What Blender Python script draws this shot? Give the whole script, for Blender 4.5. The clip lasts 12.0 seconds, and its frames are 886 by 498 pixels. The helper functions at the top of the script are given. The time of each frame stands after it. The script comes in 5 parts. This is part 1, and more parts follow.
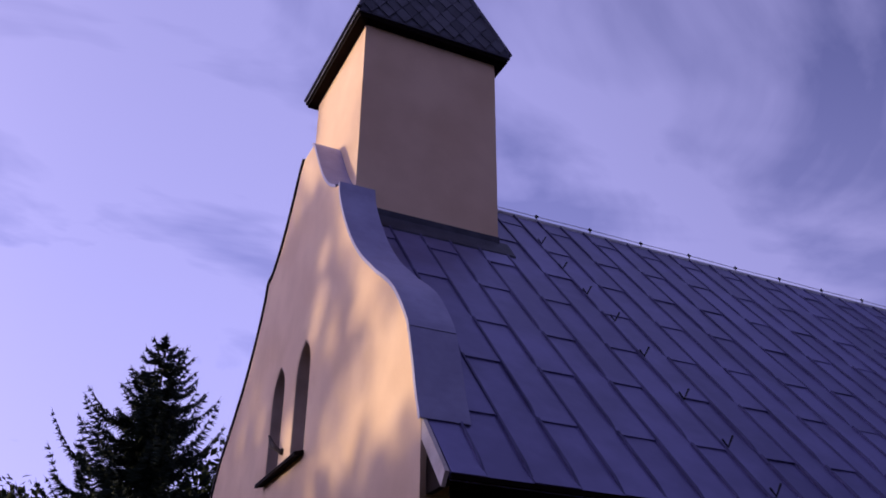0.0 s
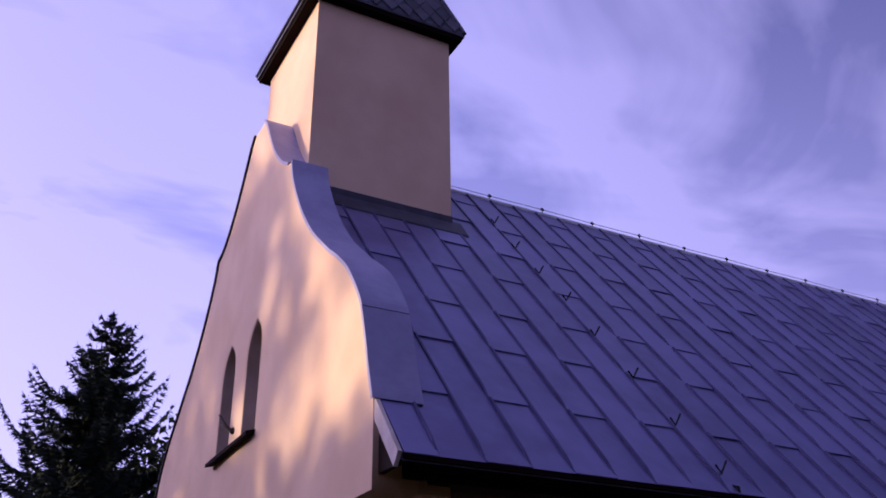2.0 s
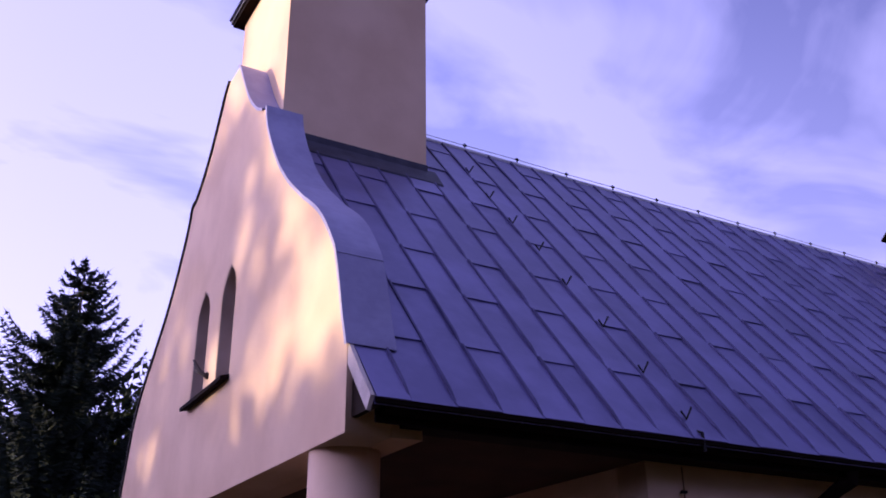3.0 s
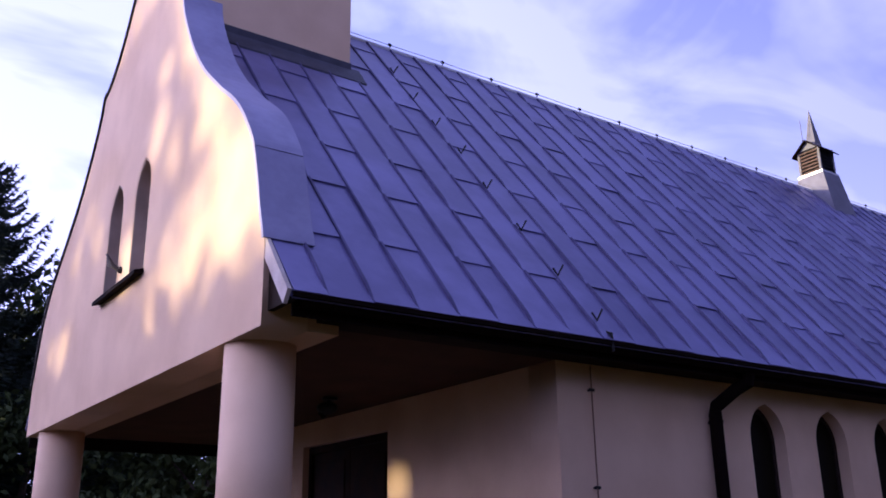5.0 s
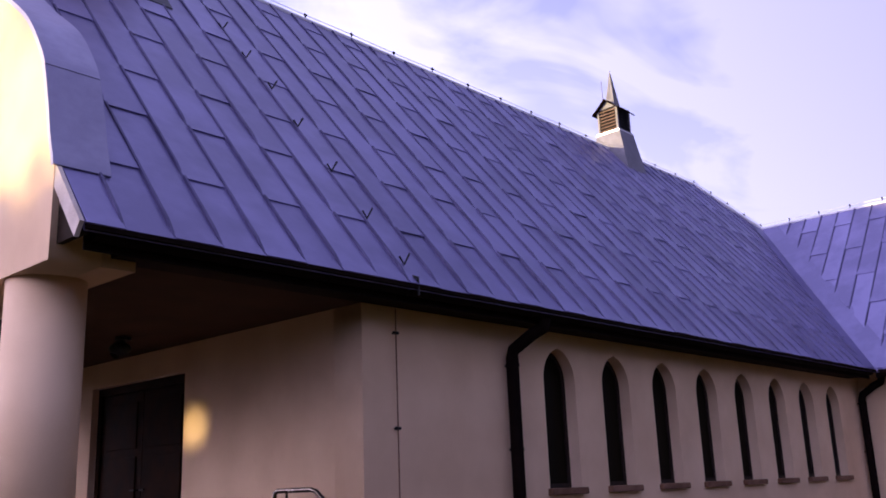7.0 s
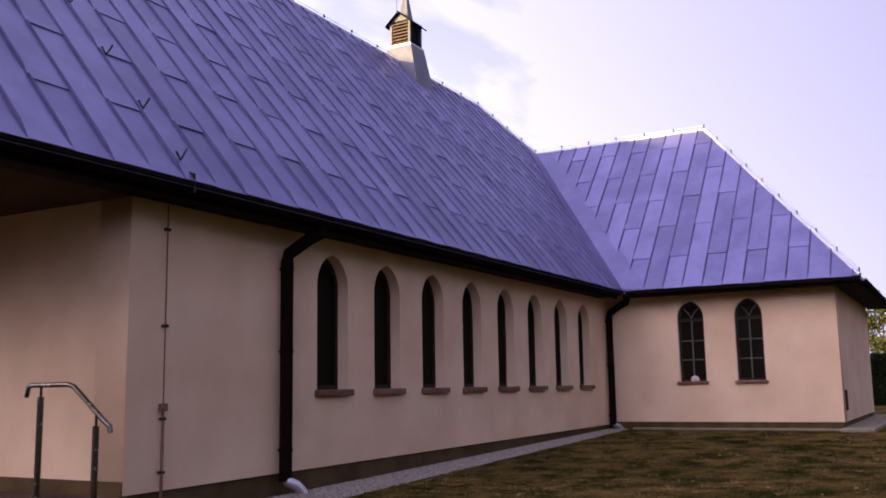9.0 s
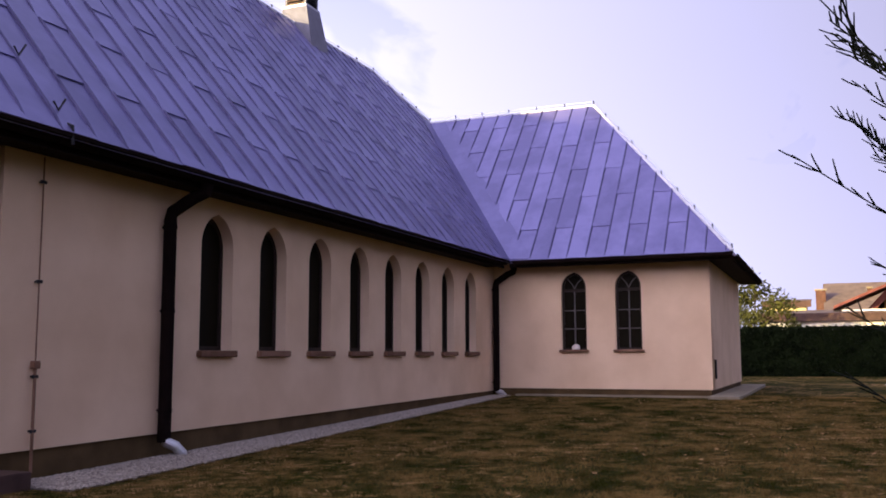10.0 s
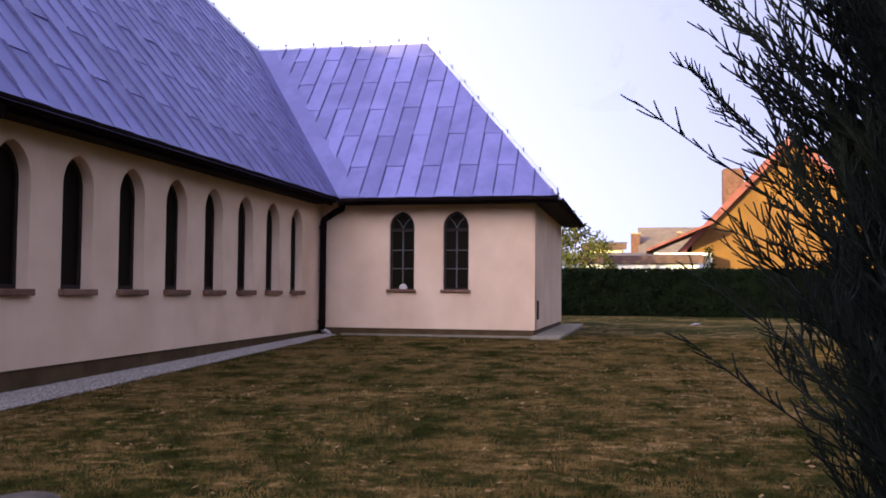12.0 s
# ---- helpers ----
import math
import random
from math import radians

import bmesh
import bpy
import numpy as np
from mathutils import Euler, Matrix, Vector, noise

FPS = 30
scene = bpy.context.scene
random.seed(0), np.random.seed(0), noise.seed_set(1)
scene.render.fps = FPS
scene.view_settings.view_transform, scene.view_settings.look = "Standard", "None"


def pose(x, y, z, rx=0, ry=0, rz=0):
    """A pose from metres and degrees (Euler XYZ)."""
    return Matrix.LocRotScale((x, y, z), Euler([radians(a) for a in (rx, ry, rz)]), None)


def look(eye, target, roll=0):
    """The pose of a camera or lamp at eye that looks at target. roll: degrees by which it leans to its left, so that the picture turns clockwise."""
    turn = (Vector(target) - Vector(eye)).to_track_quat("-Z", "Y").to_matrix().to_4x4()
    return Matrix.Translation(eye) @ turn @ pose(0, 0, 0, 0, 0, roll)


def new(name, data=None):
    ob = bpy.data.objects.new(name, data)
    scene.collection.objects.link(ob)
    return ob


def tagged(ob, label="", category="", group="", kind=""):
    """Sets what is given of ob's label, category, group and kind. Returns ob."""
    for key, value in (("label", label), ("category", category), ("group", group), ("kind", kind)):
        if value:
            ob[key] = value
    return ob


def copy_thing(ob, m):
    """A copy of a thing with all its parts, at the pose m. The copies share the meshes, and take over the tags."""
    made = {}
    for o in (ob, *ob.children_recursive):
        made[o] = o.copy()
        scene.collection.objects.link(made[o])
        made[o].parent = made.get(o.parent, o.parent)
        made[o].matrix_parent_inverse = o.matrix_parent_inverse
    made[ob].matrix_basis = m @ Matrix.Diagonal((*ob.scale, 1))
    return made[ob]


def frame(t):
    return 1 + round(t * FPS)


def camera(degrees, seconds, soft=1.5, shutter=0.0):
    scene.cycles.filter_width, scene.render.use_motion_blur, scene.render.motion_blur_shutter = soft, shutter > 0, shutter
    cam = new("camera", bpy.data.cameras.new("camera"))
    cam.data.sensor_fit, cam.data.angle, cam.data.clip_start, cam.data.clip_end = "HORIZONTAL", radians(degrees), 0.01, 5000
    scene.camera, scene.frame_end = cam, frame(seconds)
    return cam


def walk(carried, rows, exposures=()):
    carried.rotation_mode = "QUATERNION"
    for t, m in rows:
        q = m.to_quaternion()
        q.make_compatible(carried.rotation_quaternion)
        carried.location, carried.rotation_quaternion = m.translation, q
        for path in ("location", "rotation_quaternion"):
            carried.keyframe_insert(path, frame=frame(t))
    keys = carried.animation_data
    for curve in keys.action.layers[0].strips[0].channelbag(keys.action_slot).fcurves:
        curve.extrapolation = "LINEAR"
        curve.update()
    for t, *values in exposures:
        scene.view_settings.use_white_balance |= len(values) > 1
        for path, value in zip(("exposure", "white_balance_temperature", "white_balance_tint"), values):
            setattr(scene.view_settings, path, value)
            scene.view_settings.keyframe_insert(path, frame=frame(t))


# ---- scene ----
cam = camera(51.09, 12.0, 1.75)
PATH = [
    (0, (-5.857, -6.468, 1.239), (-5.112, -4.875, 2.192), 0.58),
    (0.1, (-5.855, -6.484, 1.241), (-5.116, -4.912, 2.232), 0.37),
    (0.2, (-5.853, -6.498, 1.243), (-5.119, -4.947, 2.268), 0.18),
    (0.3, (-5.851, -6.509, 1.244), (-5.122, -4.972, 2.295), 0.05),
    (0.5, (-5.851, -6.512, 1.244), (-5.123, -4.979, 2.303), 0.01),
    (1, (-5.866, -6.507, 1.270), (-5.098, -4.959, 2.278), -0.26),
    (1.5, (-5.862, -6.539, 1.315), (-5.056, -4.972, 2.262), -0.61),
    (2, (-5.872, -6.466, 1.266), (-5.024, -4.899, 2.175), -0.62),
    (2.5, (-5.880, -6.502, 1.259), (-4.997, -4.926, 2.115), -0.79),
    (3, (-5.889, -6.512, 1.226), (-4.972, -4.930, 2.037), -0.70),
    (4.8, (-5.846, -6.479, 1.226), (-4.774, -4.912, 1.856), -0.78),
    (5, (-5.858, -6.496, 1.146), (-4.764, -4.943, 1.771), -0.86),
    (5.5, (-5.911, -6.496, 1.174), (-4.735, -4.987, 1.757), -1.01),
    (6, (-5.883, -6.471, 1.157), (-4.627, -5.020, 1.720), -1.48),
    (6.5, (-5.847, -6.434, 1.124), (-4.507, -5.054, 1.671), -1.93),
    (7, (-5.829, -6.412, 1.148), (-4.401, -5.105, 1.647), -2.19),
    (7.2, (-5.799, -6.431, 1.159), (-4.341, -5.148, 1.637), -1.77),
    (8.8, (-5.871, -6.488, 1.108), (-4.167, -5.489, 1.417), -1.09),
    (9, (-5.885, -6.493, 1.104), (-4.155, -5.535, 1.399), -0.96),
    (9.5, (-5.890, -6.501, 1.068), (-4.100, -5.647, 1.329), -0.67),
    (10, (-5.918, -6.592, 1.041), (-4.081, -5.835, 1.268), -0.19),
    (10.5, (-5.923, -6.632, 1.094), (-4.043, -5.974, 1.282), 0.37),
    (11, (-5.759, -6.590, 1.087), (-3.846, -6.029, 1.242), 0.12),
    (11.5, (-5.638, -6.543, 1.108), (-3.698, -6.070, 1.225), 0.12),
    (12, (-5.553, -6.517, 1.109), (-3.598, -6.105, 1.200), 0.46),
]
EXPOSURES = [(0.0, -0.54, 5500, 66), (0.5, -0.66, 5600, 72), (2.5, 0.06, 5450, 74), (5.0, 0.63, 5250, 56), (7.0, 0.97, 6000, 53), (9.0, 1.2, 6500, 43), (10.5, 1.17, 6250, 40), (11.5, 1.34, 6100, 37), (12.0, 1.56, 6000, 35)]
walk(cam, [(t, look(eye, target, roll)) for t, eye, target, roll in PATH], EXPOSURES)

# ---- light ----
SUN_AZ, SUN_EL = 150.0, 9.5          # degrees from +x towards +y; above the horizon
sun_dir = Vector((math.cos(radians(SUN_AZ)) * math.cos(radians(SUN_EL)), math.sin(radians(SUN_AZ)) * math.cos(radians(SUN_EL)), math.sin(radians(SUN_EL))))
sun = new("sun", bpy.data.lights.new("sun", "SUN"))
sun.data.energy, sun.data.angle, sun.data.color = 4.7, radians(0.8), (1.0, 0.90, 0.29)
sun.matrix_world = look(tuple(sun_dir * 50), (0, 0, 0))


def build_world():
    w = bpy.data.worlds.new("sky")
    scene.world = w
    w.use_nodes = True
    nt = w.node_tree
    nt.nodes.clear()
    out, bg = nt.nodes.new("ShaderNodeOutputWorld"), nt.nodes.new("ShaderNodeBackground")
    sky = nt.nodes.new("ShaderNodeTexSky")
    sky.sky_type, sky.sun_disc = "NISHITA", False
    sky.sun_elevation, sky.sun_rotation = radians(SUN_EL), radians(90 - SUN_AZ)
    sky.air_density, sky.dust_density, sky.ozone_density = 1.0, 0.5, 4.5
    tc = nt.nodes.new("ShaderNodeTexCoord")
    # clouds on a flat layer high above: direction divided by its height
    sep, comb = nt.nodes.new("ShaderNodeSeparateXYZ"), nt.nodes.new("ShaderNodeCombineXYZ")
    nt.links.new(tc.outputs["Generated"], sep.inputs[0])
    up = nt.nodes.new("ShaderNodeMath")
    up.operation, up.inputs[1].default_value = "ADD", 0.22
    nt.links.new(sep.outputs[2], up.inputs[0])
    for i in (0, 1):
        d = nt.nodes.new("ShaderNodeMath")
        d.operation = "DIVIDE"
        nt.links.new(sep.outputs[i], d.inputs[0])
        nt.links.new(up.outputs[0], d.inputs[1])
        nt.links.new(d.outputs[0], comb.inputs[i])
    mapn = nt.nodes.new("ShaderNodeMapping")
    mapn.inputs["Rotation"].default_value = (0, 0, radians(CLOUD_TURN))
    mapn.inputs["Location"].default_value = CLOUD_AT
    mapn.inputs["Scale"].default_value = (0.8, 1.15, 1.0)
    nt.links.new(comb.outputs[0], mapn.inputs[0])
    big, fine = nt.nodes.new("ShaderNodeTexNoise"), nt.nodes.new("ShaderNodeTexNoise")
    big.inputs["Scale"].default_value, big.inputs["Detail"].default_value, big.inputs["Distortion"].default_value = 1.1, 5.0, 0.7
    big.inputs["Roughness"].default_value = 0.55
    fine.inputs["Scale"].default_value, fine.inputs["Detail"].default_value, fine.inputs["Distortion"].default_value = 2.6, 6.0, 1.3
    nt.links.new(mapn.outputs[0], big.inputs["Vector"])
    nt.links.new(mapn.outputs[0], fine.inputs["Vector"])
    mul = nt.nodes.new("ShaderNodeMath")
    mul.operation = "MULTIPLY_ADD"
    mul.inputs[1].default_value = 0.6
    nt.links.new(fine.outputs["Fac"], mul.inputs[0])
    nt.links.new(big.outputs["Fac"], mul.inputs[2])
    ramp = nt.nodes.new("ShaderNodeValToRGB")
    ramp.color_ramp.elements[0].position, ramp.color_ramp.elements[0].color = 0.68, (0, 0, 0, 1)
    ramp.color_ramp.elements[1].position, ramp.color_ramp.elements[1].color = 0.96, (1, 1, 1, 1)
    nt.links.new(mul.outputs[0], ramp.inputs[0])
    # haze: clouds thicken towards the horizon
    low = nt.nodes.new("ShaderNodeMapRange")
    low.inputs["From Min"].default_value, low.inputs["From Max"].default_value = 0.62, 0.05
    low.inputs["To Min"].default_value, low.inputs["To Max"].default_value = 0.05, HAZE
    nt.links.new(sep.outputs[2], low.inputs["Value"])
    add = nt.nodes.new("ShaderNodeMath")
    add.operation, add.use_clamp = "MULTIPLY_ADD", True
    add.inputs[1].default_value = 0.95
    nt.links.new(ramp.outputs[0], add.inputs[0])
    # thin cloud glows more towards the sun
    dot, near, both = nt.nodes.new("ShaderNodeVectorMath"), nt.nodes.new("ShaderNodeMapRange"), nt.nodes.new("ShaderNodeMath")
    dot.operation, dot.inputs[1].default_value = "DOT_PRODUCT", sun_dir
    near.inputs["From Min"].default_value, near.inputs["From Max"].default_value = -1.0, 1.0
    near.inputs["To Min"].default_value, near.inputs["To Max"].default_value = VEIL, AUREOLE
    nt.links.new(tc.outputs["Generated"], dot.inputs[0])
    nt.links.new(dot.outputs["Value"], near.inputs["Value"])
    nt.links.new(near.outputs[0], both.inputs[0])
    nt.links.new(low.outputs[0], both.inputs[1])
    nt.links.new(both.outputs[0], add.inputs[2])
    mix = nt.nodes.new("ShaderNodeMix")
    mix.data_type = "RGBA"
    # clouds take their brightness from the sky round them
    bw, lit, tint = nt.nodes.new("ShaderNodeRGBToBW"), nt.nodes.new("ShaderNodeMath"), nt.nodes.new("ShaderNodeVectorMath")
    lit.operation, lit.inputs[1].default_value, lit.inputs[2].default_value = "MULTIPLY_ADD", CLOUD_GAIN, CLOUD_BASE
    tint.operation, tint.inputs[0].default_value = "SCALE", CLOUD_COLOR
    nt.links.new(sky.outputs[0], bw.inputs[0])
    nt.links.new(bw.outputs[0], lit.inputs[0])
    nt.links.new(lit.outputs[0], tint.inputs["Scale"])
    nt.links.new(tint.outputs[0], mix.inputs[7])
    nt.links.new(add.outputs[0], mix.inputs[0])
    # clear sky after sunset's haze: a deeper blue
    deep = nt.nodes.new("ShaderNodeVectorMath")
    deep.operation, deep.inputs[1].default_value = "MULTIPLY", SKY_TINT
    nt.links.new(sky.outputs[0], deep.inputs[0])
    nt.links.new(deep.outputs[0], mix.inputs[6])
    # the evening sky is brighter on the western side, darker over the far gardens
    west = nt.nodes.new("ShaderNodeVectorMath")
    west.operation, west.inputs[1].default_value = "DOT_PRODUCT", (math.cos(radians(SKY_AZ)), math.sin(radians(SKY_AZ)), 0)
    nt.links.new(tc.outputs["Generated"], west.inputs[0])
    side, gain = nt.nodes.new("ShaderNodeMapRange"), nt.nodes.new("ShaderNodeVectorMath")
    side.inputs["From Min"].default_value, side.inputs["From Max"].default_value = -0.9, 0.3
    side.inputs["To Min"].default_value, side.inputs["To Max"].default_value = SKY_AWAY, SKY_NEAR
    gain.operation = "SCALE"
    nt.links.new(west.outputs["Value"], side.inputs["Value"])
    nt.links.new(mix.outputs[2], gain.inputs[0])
    # and dimmer overhead than near the horizon
    high, level = nt.nodes.new("ShaderNodeMapRange"), nt.nodes.new("ShaderNodeMath")
    high.interpolation_type = "SMOOTHSTEP"
    high.inputs["From Min"].default_value, high.inputs["From Max"].default_value = 0.05, 0.85
    high.inputs["To Min"].default_value, high.inputs["To Max"].default_value = SKY_LOW, SKY_HIGH
    nt.links.new(sep.outputs[2], high.inputs["Value"])
    level.operation = "MULTIPLY"
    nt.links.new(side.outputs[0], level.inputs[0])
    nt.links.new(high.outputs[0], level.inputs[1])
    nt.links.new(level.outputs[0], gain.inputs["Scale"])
    # warm glow round the low sun
    warm, power, glow = nt.nodes.new("ShaderNodeMath"), nt.nodes.new("ShaderNodeMath"), nt.nodes.new("ShaderNodeVectorMath")
    warm.operation, warm.inputs[1].default_value = "MAXIMUM", 0.0
    power.operation, power.inputs[1].default_value = "POWER", 6.0
    glow.operation, glow.inputs[0].default_value = "MULTIPLY_ADD", SUN_GLOW
    nt.links.new(dot.outputs["Value"], warm.inputs[0])
    nt.links.new(warm.outputs[0], power.inputs[0])
    nt.links.new(power.outputs[0], glow.inputs[1])
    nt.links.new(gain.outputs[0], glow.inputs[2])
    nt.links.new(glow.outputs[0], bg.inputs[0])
    bg.inputs[1].default_value = SKY_STRENGTH
    nt.links.new(bg.outputs[0], out.inputs[0])


SUN_GLOW = (14.5, 13.0, 9.0)
SKY_TINT = (0.95, 1.0, 1.4)
SKY_STRENGTH, HAZE, CLOUD_COLOR, CLOUD_TURN, CLOUD_AT = 0.13, 0.8, (0.82, 0.95, 1.21), 35.0, (0.3, 0.9, 0)
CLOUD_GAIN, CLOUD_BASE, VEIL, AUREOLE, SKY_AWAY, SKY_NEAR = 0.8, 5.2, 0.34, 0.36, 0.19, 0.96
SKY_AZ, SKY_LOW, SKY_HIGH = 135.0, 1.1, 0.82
build_world()


# ---- materials ----
def material(name, dark, light, rough=0.8, metal=0.0, scale=6.0, grain=60.0, bump=0.15, depth=0.01, spread=0.35, island=0.0, spec=0.2):
    """A surface between two colours: broad stains, fine grain, relief, and a slight change from piece to piece."""
    m = bpy.data.materials.new(name)
    m.use_nodes = True
    nt = m.node_tree
    b = nt.nodes["Principled BSDF"]
    tc = nt.nodes.new("ShaderNodeTexCoord")
    n1, n2 = nt.nodes.new("ShaderNodeTexNoise"), nt.nodes.new("ShaderNodeTexNoise")
    n1.inputs["Scale"].default_value, n1.inputs["Detail"].default_value = scale, 5
    n2.inputs["Scale"].default_value, n2.inputs["Detail"].default_value = grain, 3
    geo = nt.nodes.new("ShaderNodeNewGeometry")
    for n in (n1, n2):
        nt.links.new(geo.outputs["Position"], n.inputs["Vector"])
    mr = nt.nodes.new("ShaderNodeMapRange")
    mr.inputs["From Min"].default_value, mr.inputs["From Max"].default_value = 0.5 - spread / 2, 0.5 + spread / 2
    mad = nt.nodes.new("ShaderNodeMath")
    mad.operation, mad.inputs[1].default_value = "MULTIPLY_ADD", 0.3
    sub = nt.nodes.new("ShaderNodeMath")
    sub.operation, sub.inputs[1].default_value = "SUBTRACT", 0.15
    nt.links.new(n1.outputs["Fac"], sub.inputs[0])
    nt.links.new(n2.outputs["Fac"], mad.inputs[0])
    nt.links.new(sub.outputs[0], mad.inputs[2])
    last = mad.outputs[0]
    if island:
        oi = nt.nodes.new("ShaderNodeObjectInfo")
        sh = nt.nodes.new("ShaderNodeMath")
        sh.operation, sh.inputs[1].default_value = "MULTIPLY_ADD", island
        off = nt.nodes.new("ShaderNodeMath")
        off.operation, off.inputs[1].default_value = "SUBTRACT", island / 2
        nt.links.new(oi.outputs["Random"], sh.inputs[0])
        nt.links.new(last, off.inputs[0])
        nt.links.new(off.outputs[0], sh.inputs[2])
        last = sh.outputs[0]
    nt.links.new(last, mr.inputs["Value"])
    mix = nt.nodes.new("ShaderNodeMix")
    mix.data_type = "RGBA"
    mix.inputs[6].default_value, mix.inputs[7].default_value = (*dark, 1), (*light, 1)
    nt.links.new(mr.outputs[0], mix.inputs[0])
    nt.links.new(mix.outputs[2], b.inputs["Base Color"])
    b.inputs["Metallic"].default_value = metal
    b.inputs["Specular IOR Level"].default_value = spec
    rr = nt.nodes.new("ShaderNodeMapRange")
    rr.inputs["To Min"].default_value, rr.inputs["To Max"].default_value = max(0.02, rough - 0.08), min(1, rough + 0.08)
    nt.links.new(n1.outputs["Fac"], rr.inputs["Value"])
    nt.links.new(rr.outputs[0], b.inputs["Roughness"])
    bp = nt.nodes.new("ShaderNodeBump")
    bp.inputs["Strength"].default_value, bp.inputs["Distance"].default_value = bump, depth
    nt.links.new(n2.outputs["Fac"], bp.inputs["Height"])
    nt.links.new(bp.outputs[0], b.inputs["Normal"])
    return m


def glass_material():
    m = bpy.data.materials.new("window_glass")
    m.use_nodes = True
    b = m.node_tree.nodes["Principled BSDF"]
    b.inputs["Base Color"].default_value = (0.009, 0.007, 0.004, 1)
    b.inputs["Roughness"].default_value = 0.4
    b.inputs["Specular IOR Level"].default_value = 0.035
    n = m.node_tree.nodes.new("ShaderNodeTexNoise")
    n.inputs["Scale"].default_value = 5
    bp = m.node_tree.nodes.new("ShaderNodeBump")
    bp.inputs["Strength"].default_value, bp.inputs["Distance"].default_value = 0.2, 0.01
    m.node_tree.links.new(n.outputs["Fac"], bp.inputs["Height"])
    m.node_tree.links.new(bp.outputs[0], b.inputs["Normal"])
    return m


PLASTER = material("cream_plaster", (0.70, 0.485, 0.315), (0.81, 0.585, 0.395), 0.9, scale=1.3, grain=180, bump=0.25, depth=0.004)
PLINTH = material("brown_plinth", (0.07, 0.042, 0.017), (0.115, 0.072, 0.032), 0.9, scale=3, grain=140, bump=0.3, depth=0.004)
METAL = material("painted_sheet_metal", (0.13, 0.117, 0.265), (0.21, 0.193, 0.40), 0.42, 0.45, scale=1.3, grain=5, bump=0.14, depth=0.02, island=0.3, spec=0.9)
SEAM = material("shaded_seam", (0.07, 0.064, 0.14), (0.11, 0.10, 0.21), 0.5, 0.3, scale=3, grain=20, bump=0.1)
COPING = material("coping_sheet", (0.29, 0.28, 0.44), (0.38, 0.37, 0.55), 0.45, 0.0, scale=2.0, grain=12, bump=0.1, depth=0.02)
GALV = material("galvanised_steel", (0.45, 0.45, 0.47), (0.62, 0.62, 0.64), 0.35, 0.8, scale=9, grain=60, bump=0.08)
CAP = material("pale_ridge_cap", (0.6, 0.6, 0.64), (0.74, 0.74, 0.78), 0.4, scale=5, grain=40, bump=0.1)
ZINC = material("dull_zinc_sheet", (0.12, 0.117, 0.13), (0.17, 0.165, 0.18), 0.5, scale=7, grain=50, bump=0.1)
STEEL = material("brushed_stainless_steel", (0.14, 0.12, 0.10), (0.22, 0.19, 0.165), 0.25, 1.0, scale=20, grain=120, bump=0.05)
GUTTER = material("dark_brown_gutter", (0.006, 0.003, 0.003), (0.011, 0.006, 0.005), 0.85, scale=5, grain=60, bump=0.05, spec=0.05)
SOFFIT = material("dark_soffit_boards", (0.014, 0.008, 0.006), (0.026, 0.016, 0.012), 0.7, scale=5, grain=70, bump=0.2, spec=0.05)
CEILING = material("porch_ceiling_boards", (0.06, 0.034, 0.02), (0.09, 0.052, 0.032), 0.9, scale=2, grain=150, bump=0.2, depth=0.004)
SLATE = material("dark_slate", (0.035, 0.035, 0.05), (0.075, 0.075, 0.10), 0.5, scale=4, grain=60, bump=0.3, depth=0.006, island=0.5)
DOORWOOD = material("stained_door_wood", (0.009, 0.0035, 0.002), (0.024, 0.009, 0.004), 0.6, scale=5, grain=80, bump=0.2, spec=0.05)
FRAME = material("brown_window_frame", (0.016, 0.010, 0.008), (0.03, 0.019, 0.015), 0.6, scale=8, grain=80, bump=0.1)
BAR = material("grey_glazing_bar", (0.07, 0.062, 0.06), (0.11, 0.10, 0.098), 0.5, scale=8, grain=80, bump=0.1)
SILL = material("clay_sill", (0.15, 0.075, 0.045), (0.24, 0.13, 0.085), 0.75, scale=7, grain=110, bump=0.25, depth=0.005, island=0.3)
LOUVRE = material("brown_louvre_boards", (0.10, 0.062, 0.045), (0.17, 0.11, 0.08), 0.8, scale=8, grain=60, bump=0.2)
BLACK = material("black_iron", (0.012, 0.012, 0.014), (0.03, 0.03, 0.032), 0.5, 0.3, scale=9, grain=80, bump=0.1)
VERGE = material("weathered_verge_board", (0.5, 0.42, 0.37), (0.68, 0.6, 0.55), 0.7, scale=5, grain=60, bump=0.2)
CONCRETE = material("pale_concrete", (0.20, 0.165, 0.115), (0.30, 0.25, 0.18), 0.9, scale=4, grain=90, bump=0.4)
TURRET = material("turret_base_sheet", (0.13, 0.127, 0.16), (0.18, 0.175, 0.215), 0.5, scale=4, grain=30, bump=0.1)
# plaster toned down to stand for the shade inside the gable openings
NICHE_SHADE = material("niche_shade_tone", (0.30, 0.23, 0.18), (0.40, 0.31, 0.25), 0.9, scale=3, grain=120, bump=0.2)
SOIL = material("damp_soil", (0.05, 0.042, 0.035), (0.10, 0.085, 0.07), 0.95, scale=9, grain=60, bump=0.5)
PEBBLE = material("grey_pebbles", (0.17, 0.14, 0.115), (0.44, 0.38, 0.32), 0.85, scale=30, grain=120, bump=0.3)
TILES = material("porch_floor_tiles", (0.055, 0.03, 0.026), (0.09, 0.052, 0.045), 0.6, scale=4, grain=70, bump=0.1)
GLASS = glass_material()
BARK = material("bark", (0.05, 0.036, 0.027), (0.11, 0.085, 0.065), 0.95, scale=9, grain=60, bump=0.6)
